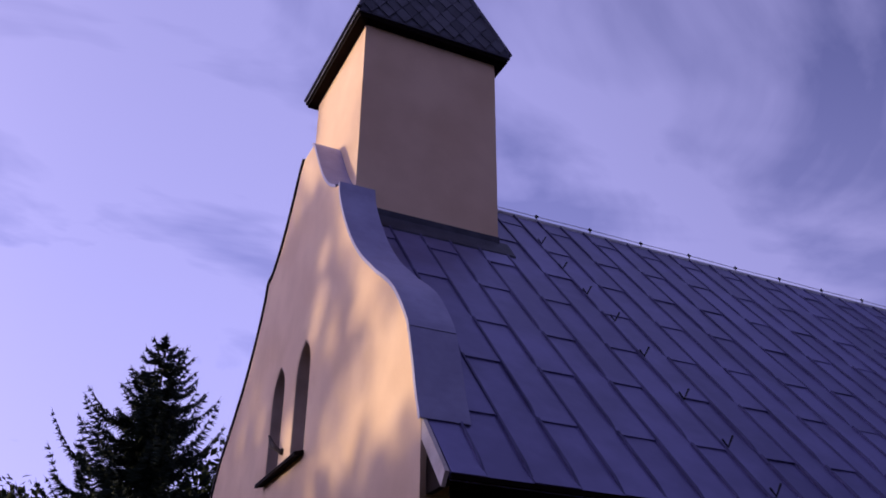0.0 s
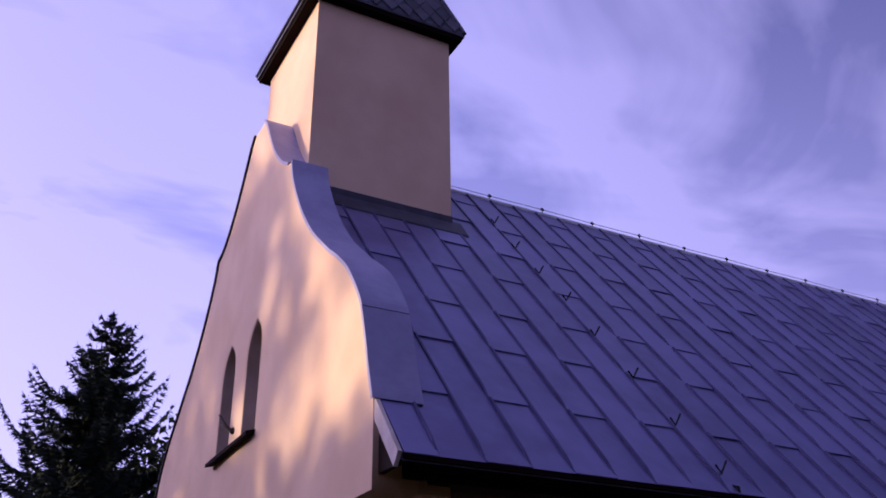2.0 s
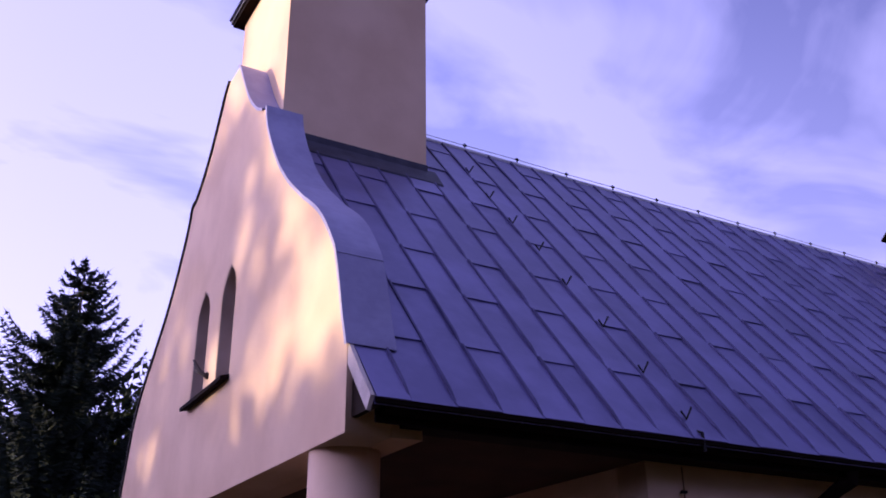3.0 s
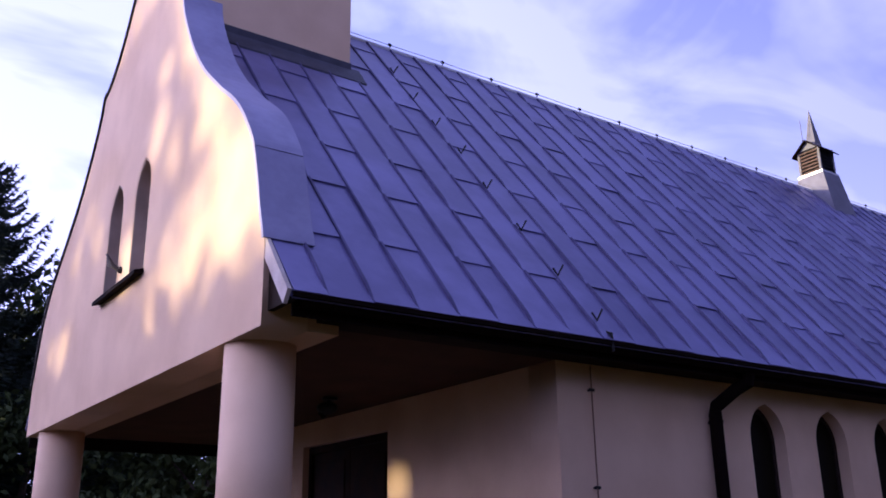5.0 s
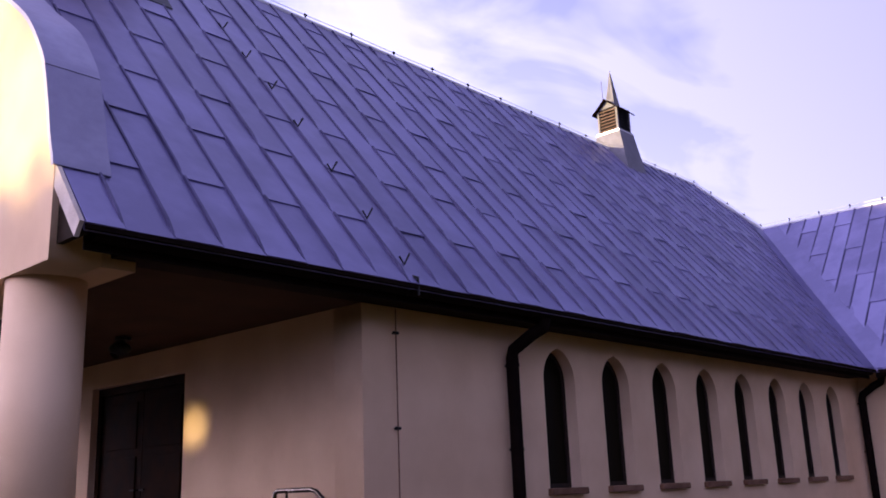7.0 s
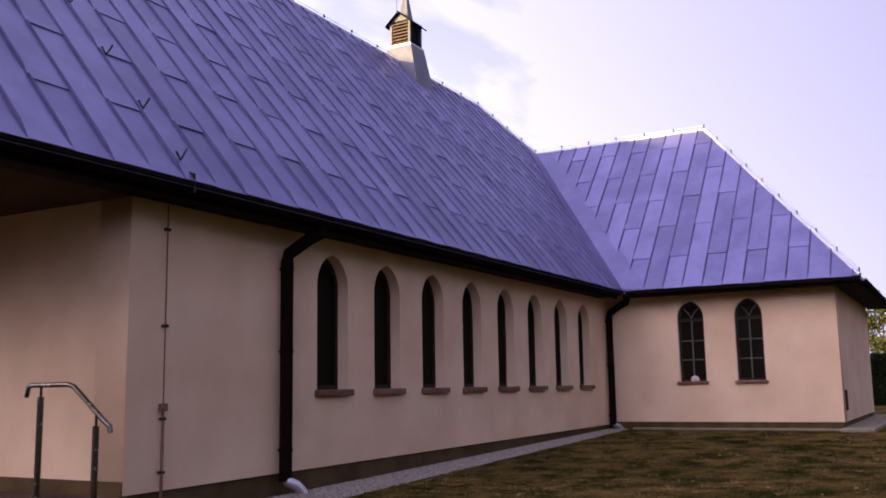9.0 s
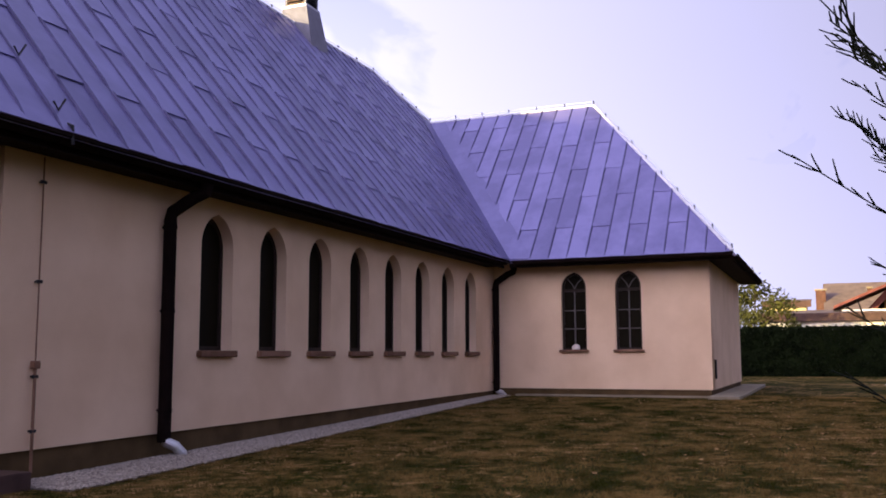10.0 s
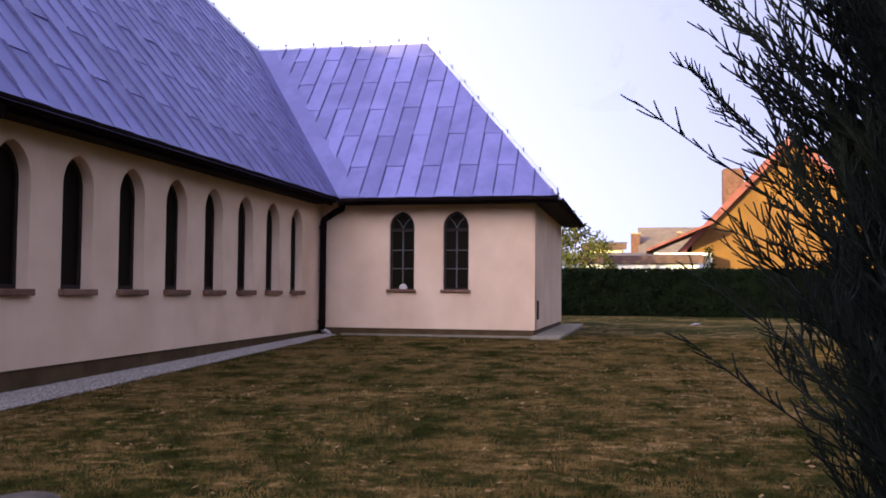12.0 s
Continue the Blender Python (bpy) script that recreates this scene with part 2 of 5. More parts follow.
NEEDLE = material("spruce_needles", (0.012, 0.022, 0.016), (0.03, 0.05, 0.032), 0.75, scale=2, grain=30, bump=0.1)
LEAF = material("dark_leaves", (0.025, 0.04, 0.012), (0.06, 0.085, 0.025), 0.7, scale=2, grain=20, bump=0.1)
AUTUMN = material("yellowing_leaves", (0.016, 0.022, 0.006), (0.075, 0.075, 0.014), 0.8, scale=1.2, grain=20, bump=0.1)
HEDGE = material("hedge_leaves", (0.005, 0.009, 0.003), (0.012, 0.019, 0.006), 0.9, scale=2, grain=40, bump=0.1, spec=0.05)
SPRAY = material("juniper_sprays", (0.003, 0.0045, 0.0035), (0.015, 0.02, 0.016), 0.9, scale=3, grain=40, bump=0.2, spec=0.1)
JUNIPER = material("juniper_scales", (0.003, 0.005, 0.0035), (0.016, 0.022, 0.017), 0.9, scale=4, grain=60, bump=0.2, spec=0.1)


# ---- mesh helpers ----
def link(name, bm, mat, parent=None, label="", smooth=False):
    me = bpy.data.meshes.new(name)
    bm.normal_update()
    bm.to_mesh(me)
    bm.free()
    if mat:
        me.materials.append(mat)
    if smooth:
        for p in me.polygons:
            p.use_smooth = True
    ob = new(name, me)
    if parent:
        ob.parent = parent
    if label:
        ob["label"] = label
    return ob


part = link


def box(bm, x0, y0, z0, x1, y1, z1, bevel=0.0):
    vs = [bm.verts.new(p) for p in ((x0, y0, z0), (x1, y0, z0), (x1, y1, z0), (x0, y1, z0), (x0, y0, z1), (x1, y0, z1), (x1, y1, z1), (x0, y1, z1))]
    fs = [bm.faces.new([vs[i] for i in q]) for q in ((3, 2, 1, 0), (4, 5, 6, 7), (0, 1, 5, 4), (1, 2, 6, 5), (2, 3, 7, 6), (3, 0, 4, 7))]
    if bevel:
        bmesh.ops.bevel(bm, geom=list({e for f in fs for e in f.edges}), offset=bevel, segments=2, affect="EDGES", profile=0.5)
    return bm


def boxed(x0, y0, z0, x1, y1, z1, bevel=0.0):
    return box(bmesh.new(), min(x0, x1), min(y0, y1), min(z0, z1), max(x0, x1), max(y0, y1), max(z0, z1), bevel)


def prism(bm, pts, off):
    """A solid from a polygon and the vector to its other face."""
    a = [bm.verts.new(p) for p in pts]
    b = [bm.verts.new(Vector(p) + Vector(off)) for p in pts]
    n = len(pts)
    bm.faces.new(a[::-1])
    bm.faces.new(b)
    for i in range(n):
        bm.faces.new((a[i], a[(i + 1) % n], b[(i + 1) % n], b[i]))
    bmesh.ops.recalc_face_normals(bm, faces=bm.faces[:])
    return bm


def tube(bm, pts, radius, sides=8, end=None):
    """A round bar along points; radius may run from radius to end."""
    pts = [Vector(p) for p in pts]
    rings = []
    for i, p in enumerate(pts):
        d = (pts[min(i + 1, len(pts) - 1)] - pts[max(i - 1, 0)]).normalized()
        a = d.orthogonal().normalized() if i == 0 else (a - d * a.dot(d)).normalized()
        b = d.cross(a)
        r = radius if end is None else radius + (end - radius) * i / (len(pts) - 1)
        rings.append([bm.verts.new(p + (a * math.cos(2 * math.pi * k / sides) + b * math.sin(2 * math.pi * k / sides)) * r) for k in range(sides)])
    for r0, r1 in zip(rings, rings[1:]):
        for k in range(sides):
            bm.faces.new((r0[k], r0[(k + 1) % sides], r1[(k + 1) % sides], r1[k]))
    bm.faces.new(rings[0][::-1])
    bm.faces.new(rings[-1])
    return bm


def plate(name, outer, holes, thick, to_world, mat, parent=None, label=""):
    """A wall from an outline with openings cut through it. Outline in the wall's own plane; thick goes backwards."""
    cu = bpy.data.curves.new(name, "CURVE")
    cu.dimensions, cu.fill_mode, cu.extrude = "2D", "BOTH", thick / 2
    for ring in (outer, *holes):
        s = cu.splines.new("POLY")
        s.points.add(len(ring) - 1)
        for p, (x, y) in zip(s.points, ring):
            p.co = (x, y, 0, 1)
        s.use_cyclic_u = True
    tmp = new("tmp", cu)
    me = bpy.data.meshes.new_from_object(tmp.evaluated_get(bpy.context.evaluated_depsgraph_get()))
    bpy.data.objects.remove(tmp)
    bpy.data.curves.remove(cu)
    me.transform(to_world)
    me.materials.clear()
    me.materials.append(mat)
    me.name = name
    ob = new(name, me)
    if parent:
        ob.parent = parent
    if label:
        ob["label"] = label
    return ob


def lancet(cx, z0, z1, width, steps=8, rise=1.25):
    """The outline of a pointed window, from its foot up and round."""
    h = width / 2
    zs = z1 - rise * h
    left, right = [], []
    for i in range(steps):
        a = (i / steps) ** 1.0
        y = a * rise * h
        # circle arc from the springing to the point
        r = (h * h + (rise * h) ** 2) / (2 * h)
        dx = r - math.sqrt(max(r * r - y * y, 0))
        left.append((cx - h + dx, zs + y))
        right.append((cx + h - dx, zs + y))
    return [(cx - h, z0), *left, (cx, z1), *right[::-1], (cx + h, z0)][::-1]


# axes of the walls' own planes: side wall looks to -y, front walls look to -x
def side_plane(y, thick):
    return Matrix(((1, 0, 0, 0), (0, 0, -1, y + thick / 2), (0, 1, 0, 0), (0, 0, 0, 1)))


def front_plane(x, thick):
    """Own x runs along -y, own z along -x."""
    return Matrix(((0, 0, -1, x + thick / 2), (-1, 0, 0, 0), (0, 1, 0, 0), (0, 0, 0, 1)))


def empty(name, at=(0, 0, 0), **tags):
    ob = new(name)
    ob.location = at
    return tagged(ob, **tags)


# ---- places of loose things ----
GAP_AT = (0.00, 2.86, 1.89)
HOOKS_AT = [(0.13, 3.14), (0.09, 2.59), (0.12, 2.13), (0.18, 1.69), (0.13, 1.15), (0.14, 0.60), (0.14, 0.07), (0.18, -0.39)]
SPRUCES = [(-2.6, 19.0, 11.35, 4.9, 11), (-5.6, 26.0, 8.3, 3.6, 12)]
LEFT_TREES = [(1.0, 22.0, 9.0, 4.0, 31), (-6.5, 21.5, 7.0, 3.2, 32), (4.5, 20.0, 7.5, 4.0, 33), (-1.2, 17.0, 4.5, 2.6, 34), (2.8, 15.8, 4.8, 2.8, 35)]
SHADE_TREES = [(-28.5, 21.8, 16.0, 5.2, 41, 44, 0.2), (-36, 27, 15, 5.5, 45, 32, 0.2)]
# unseen rows added to keep low sun and sky off porch and lawn
SHADE_TREES += [(-24, -16 + 3.4 * k, 6.4, 3.0, 50 + k, 130, 0.02) for k in range(5)]
SHADE_TREES += [(-24, 1 + 3.4 * k, 6.8, 3.0, 60 + k, 150, 0.02) for k in range(4)]
SHADE_TREES += [(-27, 8 + 2.3 * k, 6.9, 2.4, 90 + k, 260, 0.02) for k in range(10)]
SHADE_TREES += [(-24, 14.6 + 2.6 * k, 7.2, 2.3, 70 + k, 110, 0.86) for k in range(5)]
SHADE_LEAF = 0.3
SLAB_AT = (-1.15, -3.25)
JUNIPER_AT, JUNIPER_BOUGHS = (-2.13, -7.88, 4.6, 17), 270

# ---- plan ----
EAVE_Y, EAVE_Z, RIDGE_Y, RIDGE_Z = -0.55, 3.0, 3.82, 8.22
NAVE_W = 2 * RIDGE_Y                    # the far side wall
GABLE_X, GABLE_T = -3.07, 0.39
WING_X, WING_EAVE, WING_END, WING_END_EAVE = 12.95, 12.38, -4.5, -5.0
WING_RIDGE_X, WING_RIDGE_Z, WING_HIP_Y, VALLEY_Y = 16.2, 7.15, -1.52, 2.88
WING_BACK = 2 * WING_RIDGE_X - WING_X
NAVE_END = 14.72                        # where the nave's ridge stops
PLINTH_Z, WING_PLINTH, SOFFIT_Z = 0.21, 0.34, 2.86
SLOPE = (RIDGE_Z - EAVE_Z) / (RIDGE_Y - EAVE_Y)

# ---- ground ----
def rise_at(x):
    """The lawn climbs gently from the porch to the wing."""
    return -0.05 + 0.24 * max(0.0, min(1.0, (x - 0.5) / 12.0))


def build_ground():
    bm = bmesh.new()
    lines = [[bm.verts.new((x, y, rise_at(x))) for y in (-900, 900)] for x in (-900, 0.5, 12.5, 900)]
    for p, q in zip(lines, lines[1:]):
        bm.faces.new((p[0], q[0], q[1], p[1]))
    m = bpy.data.materials.new("dry_lawn")
    m.use_nodes = True
    nt = m.node_tree
    b = nt.nodes["Principled BSDF"]
    geo = nt.nodes.new("ShaderNodeNewGeometry")
    cols = []
    for sc, det in ((0.35, 3), (1.6, 5), (60, 3), (6.5, 5)):
        n = nt.nodes.new("ShaderNodeTexNoise")
        n.inputs["Scale"].default_value, n.inputs["Detail"].default_value = sc, det
        n.inputs["Roughness"].default_value = 0.62
        nt.links.new(geo.outputs["Position"], n.inputs["Vector"])
        cols.append(n)
    # broad dry areas, patches and tufts added up
    last = cols[0].outputs["Fac"]
    for n, weight in ((cols[1], 0.8), (cols[3], 1.5)):
        s = nt.nodes.new("ShaderNodeMath")
        s.operation, s.inputs[1].default_value = "MULTIPLY_ADD", weight
        nt.links.new(n.outputs["Fac"], s.inputs[0])
        nt.links.new(last, s.inputs[2])
        last = s.outputs[0]
    s2 = nt.nodes.new("ShaderNodeMath")
    s2.operation, s2.inputs[1].default_value = "MULTIPLY", 1 / 3.3
    nt.links.new(last, s2.inputs[0])
    r = nt.nodes.new("ShaderNodeValToRGB")
    e = r.color_ramp.elements
    e[0].position, e[0].color = 0.40, (0.022, 0.022, 0.003, 1)
    e[1].position, e[1].color = 0.60, (0.40, 0.245, 0.10, 1)
    mid = e.new(0.495)
    mid.color = (0.045, 0.048, 0.007, 1)
    dry = e.new(0.54)
    dry.color = (0.18, 0.11, 0.03, 1)
    nt.links.new(s2.outputs[0], r.inputs[0])
    mx = nt.nodes.new("ShaderNodeMix")
    mx.data_type, mx.blend_type = "RGBA", "MULTIPLY"
    mx.inputs[0].default_value = 0.5
    nt.links.new(r.outputs[0], mx.inputs[6])
    nt.links.new(cols[2].outputs["Fac"], mx.inputs[7])
    nt.links.new(mx.outputs[2], b.inputs["Base Color"])
    b.inputs["Roughness"].default_value = 0.95
    b.inputs["Specular IOR Level"].default_value = 0.03
    bp = nt.nodes.new("ShaderNodeBump")
    bp.inputs["Strength"].default_value, bp.inputs["Distance"].default_value = 0.8, 0.04
    nt.links.new(cols[2].outputs["Fac"], bp.inputs["Height"])
    nt.links.new(bp.outputs[0], b.inputs["Normal"])
    tagged(link("ground", bm, m), "patchy half-dry lawn with fallen leaves", "lawn", kind="structure")


build_ground()

# ---- nave walls ----
WIN_W, WIN_Z0, WIN_Z1, WIN_FIRST, WIN_STEP = 0.62, 1.1, 2.70, 3.11, 1.203
side_windows = [WIN_FIRST + WIN_STEP * i for i in range(8)]
T = 0.40
wall = plate("wall_nave_side", [(0, PLINTH_Z), (WING_X, PLINTH_Z + 0.08), (WING_X, 3.25), (0, 3.25)],
             [lancet(x, WIN_Z0, WIN_Z1, WIN_W) for x in side_windows], T, side_plane(0, T), PLASTER)
tagged(wall, "cream plastered nave wall with eight pointed windows", "wall", kind="structure")
DOOR_Y0, DOOR_Y1, DOOR_Z = 3.02, 5.22, 2.56
front = plate("wall_nave_front", [(-NAVE_W, PLINTH_Z), (-T, PLINTH_Z), (-T, 3.05), (-NAVE_W, 3.05)],
              [[(-DOOR_Y1, PLINTH_Z + 0.004), (-DOOR_Y0, PLINTH_Z + 0.004), (-DOOR_Y0, DOOR_Z), (-DOOR_Y1, DOOR_Z)]], T, front_plane(0, T), PLASTER)
tagged(front, "cream plastered front wall inside the porch", "wall", kind="structure")
bm = boxed(0.02, NAVE_W - T, 0, 18, NAVE_W, 3.25)
tagged(link("wall_nave_far", bm, PLASTER), "cream plastered far nave wall", "wall", kind="structure")
bm = box(box(boxed(0.03, 0.03, -0.05, WING_X, 0.35, PLINTH_Z + 0.1), 0.03, 0.351, 0, 0.4, NAVE_W, PLINTH_Z), WING_X + 0.03, WING_END + 0.03, 0, WING_X + 0.35, 0.0, WING_PLINTH)
box(bm, WING_X + 0.351, WING_END + 0.03, 0, WING_BACK, WING_END + 0.35, WING_PLINTH)
tagged(link("plinth", bm, PLINTH), "dark brown plinth under the plastered walls", "plinth", kind="structure")

wing_windows = [-1.75, -2.885]
wing = plate("wall_wing_front", [(0, WING_PLINTH), (-WING_END, WING_PLINTH), (-WING_END, 3.2), (0, 3.2)],
             [lancet(-y, 1.14, 2.75, 0.53) for y in wing_windows], T, front_plane(WING_X, T), PLASTER)
tagged(wing, "cream plastered wing wall with two pointed windows", "wall", kind="structure")
bm = boxed(WING_X + T, WING_END, WING_PLINTH, WING_BACK, WING_END + T, 3.2)
tagged(link("wall_wing_end", bm, PLASTER), "cream plastered end wall of the wing", "wall", kind="structure")
bm = box(boxed(WING_BACK - T, WING_END + T, 0, WING_BACK, NAVE_W, 3.2), 18, NAVE_W - T, 0, WING_BACK - T, NAVE_W, 3.2)
tagged(link("wall_wing_back", bm, PLASTER), "cream plastered back wall of the wing", "wall", kind="structure")


def side_window(x):
    """A narrow pointed nave window: frame, pane and a clay sill."""
    w = empty("window", (x, 0, WIN_Z0), label="narrow pointed window with a dark pane and clay sill", category="window", group="nave windows", kind="structure")
    outer = [(a - x, b - WIN_Z0) for a, b in lancet(x, WIN_Z0, WIN_Z1, WIN_W + 0.004)]
    inner = [(a - x, b - WIN_Z0) for a, b in lancet(x, WIN_Z0 + 0.05, WIN_Z1 - 0.07, WIN_W - 0.1)]
    plate("window_frame", outer, [inner], 0.06, side_plane(0.15, 0.06), FRAME, w)
    plate("pane", inner, [], 0.012, side_plane(0.175, 0.012), GLASS, w)
    bm = boxed(-WIN_W / 2 - 0.04, -0.075, -0.075, WIN_W / 2 + 0.035, 0.14, 0.0, 0.012)
    part("window_sill", bm, SILL, w, "brown clay sill")
    return w


first = side_window(side_windows[0])
for x in side_windows[1:]:
    copy_thing(first, Matrix.Translation((x, 0, WIN_Z0)))


def wing_window(y):
    w = empty("window", (WING_X, y, 1.14), label="pointed wing window with grey glazing bars and clay sill", category="window", group="wing windows", kind="structure")
    outer = [(a, b - 1.14) for a, b in lancet(0, 1.14, 2.75, 0.534)]
    inner = [(a, b - 1.14) for a, b in lancet(0, 1.18, 2.69, 0.45)]
    plate("window_frame", outer, [inner], 0.06, front_plane(0.09, 0.06), FRAME, w)
    plate("pane", inner, [], 0.012, front_plane(0.12, 0.012), GLASS, w)
    for z in (0.42, 0.80):
        part("glazing_bar", boxed(0.098, -0.225, z, 0.119, 0.225, z + 0.022), BAR, w)
    part("transom", boxed(0.08, -0.225, 1.2, 0.119, 0.225, 1.26), FRAME, w)
    part("glazing_bar", boxed(0.094, -0.012, 0.04, 0.117, 0.012, 1.2), BAR, w)
    for s in (-1, 1):
        part("tracery_bar", tube(bmesh.new(), [(0.108, 0, 1.26), (0.108, 0.06 * s, 1.38), (0.108, 0.15 * s, 1.47)], 0.01, 6), BAR, w)
    part("window_sill", boxed(-0.07, -0.31, -0.05, 0.09, 0.31, 0.0, 0.01), SILL, w, "brown clay sill")
    return w


for y in wing_windows:
    wing_window(y)

# ---- roofs ----

def clip(poly, a, b, c):
    """Keep the part of a polygon where a*u + b*v <= c."""
    out = []
    for (u0, v0), (u1, v1) in zip(poly, poly[1:] + poly[:1]):
        d0, d1 = a * u0 + b * v0 - c, a * u1 + b * v1 - c
        if d0 <= 1e-9:
            out.append((u0, v0))
        if (d0 < 0) != (d1 < 0) and abs(d0 - d1) > 1e-12:
            k = d0 / (d0 - d1)
            out.append((u0 + k * (u1 - u0), v0 + k * (v1 - v0)))
    return out


def panel_mesh(poly, u0, v0, v1):
    """One metal pan: a thin sheet whose foot lies over the pan below, and its folded seam."""
    bm = bmesh.new()
    lift = lambda v: 0.006 + 0.014 * (1 - (v - v0) / (v1 - v0)) ** 6
    top = [bm.verts.new((u, v, lift(v))) for u, v in poly]
    foot = [bm.verts.new((u, v, lift(v) - 0.012)) for u, v in poly]
    n = len(poly)
    bm.faces.new(top)
    for i in range(n):
        bm.faces.new((foot[i], foot[(i + 1) % n], top[(i + 1) % n], top[i]))
    on = sorted(v for u, v in poly if abs(u - u0) < 1e-6)
    if len(on) > 1:
        # the folded seam, its sides darkened to stand for shade, pressed down at its foot
        ends = [(on[0] + 0.005, 0.12), (min(on[0] + 0.22, on[-1]), 1.0), (on[-1], 1.0)]
        rings = [[bm.verts.new((u0 + du, v, 0.004 + h * k)) for du, h in ((-0.016, 0.0), (-0.011, 0.028), (0.008, 0.030), (0.02, 0.0))] for v, k in ends]
        for r, w in zip(rings, rings[1:]):
            for i in range(3):
                bm.faces.new((r[i], r[i + 1], w[i + 1], w[i])).material_index = 1
    bmesh.ops.recalc_face_normals(bm, faces=bm.faces[:])
    me = bpy.data.meshes.new("roof_panel")
    bm.to_mesh(me)
    bm.free()
    me.materials.append(METAL)
    me.materials.append(SEAM)
    return me


def panelled(roof, to_world, outline, u_first, u_last, pitch, course, laps, seed):
    """Cover a slope with staggered pans. outline: convex, anticlockwise in (u, v); v counts up the slope; laps: first laps of even and odd rows."""
    rng = random.Random(seed)
    full = None
    vmax = max(v for u, v in outline)
    for i in range(round((u_last - u_first) / pitch) + 1):
        u0 = u_first + i * pitch
        v = laps[i % 2] - course
        while v < vmax:
            a, b = v + rng.uniform(-0.03, 0.03), v + course + 0.03
            if v < 0.1:
                a = min(a, -0.2)
            v += course
            poly = [(u0, a), (u0 + pitch, a), (u0 + pitch, b), (u0, b)]
            whole = list(poly)
            for (p, q), (r, w) in zip(outline, outline[1:] + outline[:1]):
                nx, ny = w - q, -(r - p)
                poly = clip(poly, nx, ny, nx * p + ny * q)
                if len(poly) < 3:
                    break
            if len(poly) < 3 or max(q[1] for q in poly) - min(q[1] for q in poly) < 0.03:
                continue
            if len(poly) == 4 and all(abs(x - y) < 1e-6 for P, Q in zip(sorted(poly), sorted(whole)) for x, y in zip(P, Q)):
                if full is None:
                    full = panel_mesh([(0, 0), (pitch, 0), (pitch, course + 0.03), (0, course + 0.03)], 0, 0, course + 0.03)
                ob = new("roof_panel", full)
                ob.matrix_local = to_world @ pose(u0, a, rng.uniform(0, 0.004), 0, rng.uniform(-0.45, 0.45), 0)
            else:
                # the lowest pans hang over the eave a little unevenly
                ob = new("roof_panel", panel_mesh(poly, u0, a, b))
                ob.matrix_local = to_world @ Matrix.Translation((0, rng.uniform(-0.007, 0.004) if min(q[1] for q in poly) < 0 else 0, rng.uniform(0, 0.004)))
            ob.parent = roof


def slope_frame(origin, along, upward):
    """The frame of a roof slope: u along the eave, v up the slope."""
    a, b = Vector(along).normalized(), Vector(upward).normalized()
    n = a.cross(b)
    return Matrix(((a.x, b.x, n.x, origin[0]), (a.y, b.y, n.y, origin[1]), (a.z, b.z, n.z, origin[2]), (0, 0, 0, 1)))


def sheet(bm, pts, drop=0.06):
    prism(bm, pts, (0, 0, -drop))


ROOF_X0 = -3.02
nave_roof = bmesh.new()
z = -0.012
sheet(nave_roof, [(ROOF_X0, EAVE_Y, EAVE_Z + z), (WING_EAVE, EAVE_Y, EAVE_Z + z), (WING_RIDGE_X, VALLEY_Y, EAVE_Z + SLOPE * (VALLEY_Y - EAVE_Y) + z), (NAVE_END, RIDGE_Y, RIDGE_Z + z), (ROOF_X0, RIDGE_Y, RIDGE_Z + z)])
far = 2 * RIDGE_Y - EAVE_Y
sheet(nave_roof, [(ROOF_X0, RIDGE_Y + 0.002, RIDGE_Z), (NAVE_END, RIDGE_Y + 0.002, RIDGE_Z), (20.5, far, EAVE_Z), (ROOF_X0, far, EAVE_Z)])
sheet(nave_roof, [(NAVE_END + 0.01, RIDGE_Y, RIDGE_Z - 0.02), (WING_RIDGE_X, VALLEY_Y, WING_RIDGE_Z - 0.02), (20.6, VALLEY_Y, 3.0), (20.6, far, EAVE_Z)])
nave_roof = tagged(link("roof_nave", nave_roof, METAL), "steep blue-grey standing-seam metal nave roof", "roof", kind="structure")
wing_roof = bmesh.new()
wr = WING_RIDGE_X
sheet(wing_roof, [(WING_EAVE, EAVE_Y, EAVE_Z + z), (wr, VALLEY_Y, WING_RIDGE_Z + z), (wr, WING_HIP_Y, WING_RIDGE_Z + z), (WING_EAVE, WING_END_EAVE, EAVE_Z + z)])
we = 2 * wr - WING_EAVE
sheet(wing_roof, [(WING_EAVE, WING_END_EAVE - 0.001, EAVE_Z), (wr, WING_HIP_Y - 0.001, WING_RIDGE_Z), (we, WING_END_EAVE - 0.001, EAVE_Z)])
sheet(wing_roof, [(wr + 0.002, WING_HIP_Y, WING_RIDGE_Z), (wr + 0.002, VALLEY_Y, WING_RIDGE_Z), (we, VALLEY_Y, EAVE_Z), (we, WING_END_EAVE, EAVE_Z)])
wing_roof = tagged(link("roof_wing", wing_roof, METAL), "hipped blue-grey standing-seam roof of the wing", "roof", kind="structure")
# smooth sheet folded into the valley between the two roofs
bm = bmesh.new()
foot, head = Vector((WING_EAVE, EAVE_Y, EAVE_Z)), Vector((WING_RIDGE_X, VALLEY_Y, WING_RIDGE_Z))
for off in (Vector((-0.5, 0, 0)), Vector((0, -0.5, 0))):
    prism(bm, [foot + Vector((0, 0, 0.022)), head + Vector((0, 0, 0.022)), head + off + Vector((0, 0, 0.016)), foot + off + Vector((0, 0, 0.016))], (0, 0, -0.015))
tagged(link("valley_flashing", bm, METAL), "smooth blue-grey sheet folded into the roof valley", "flashing", kind="structure")
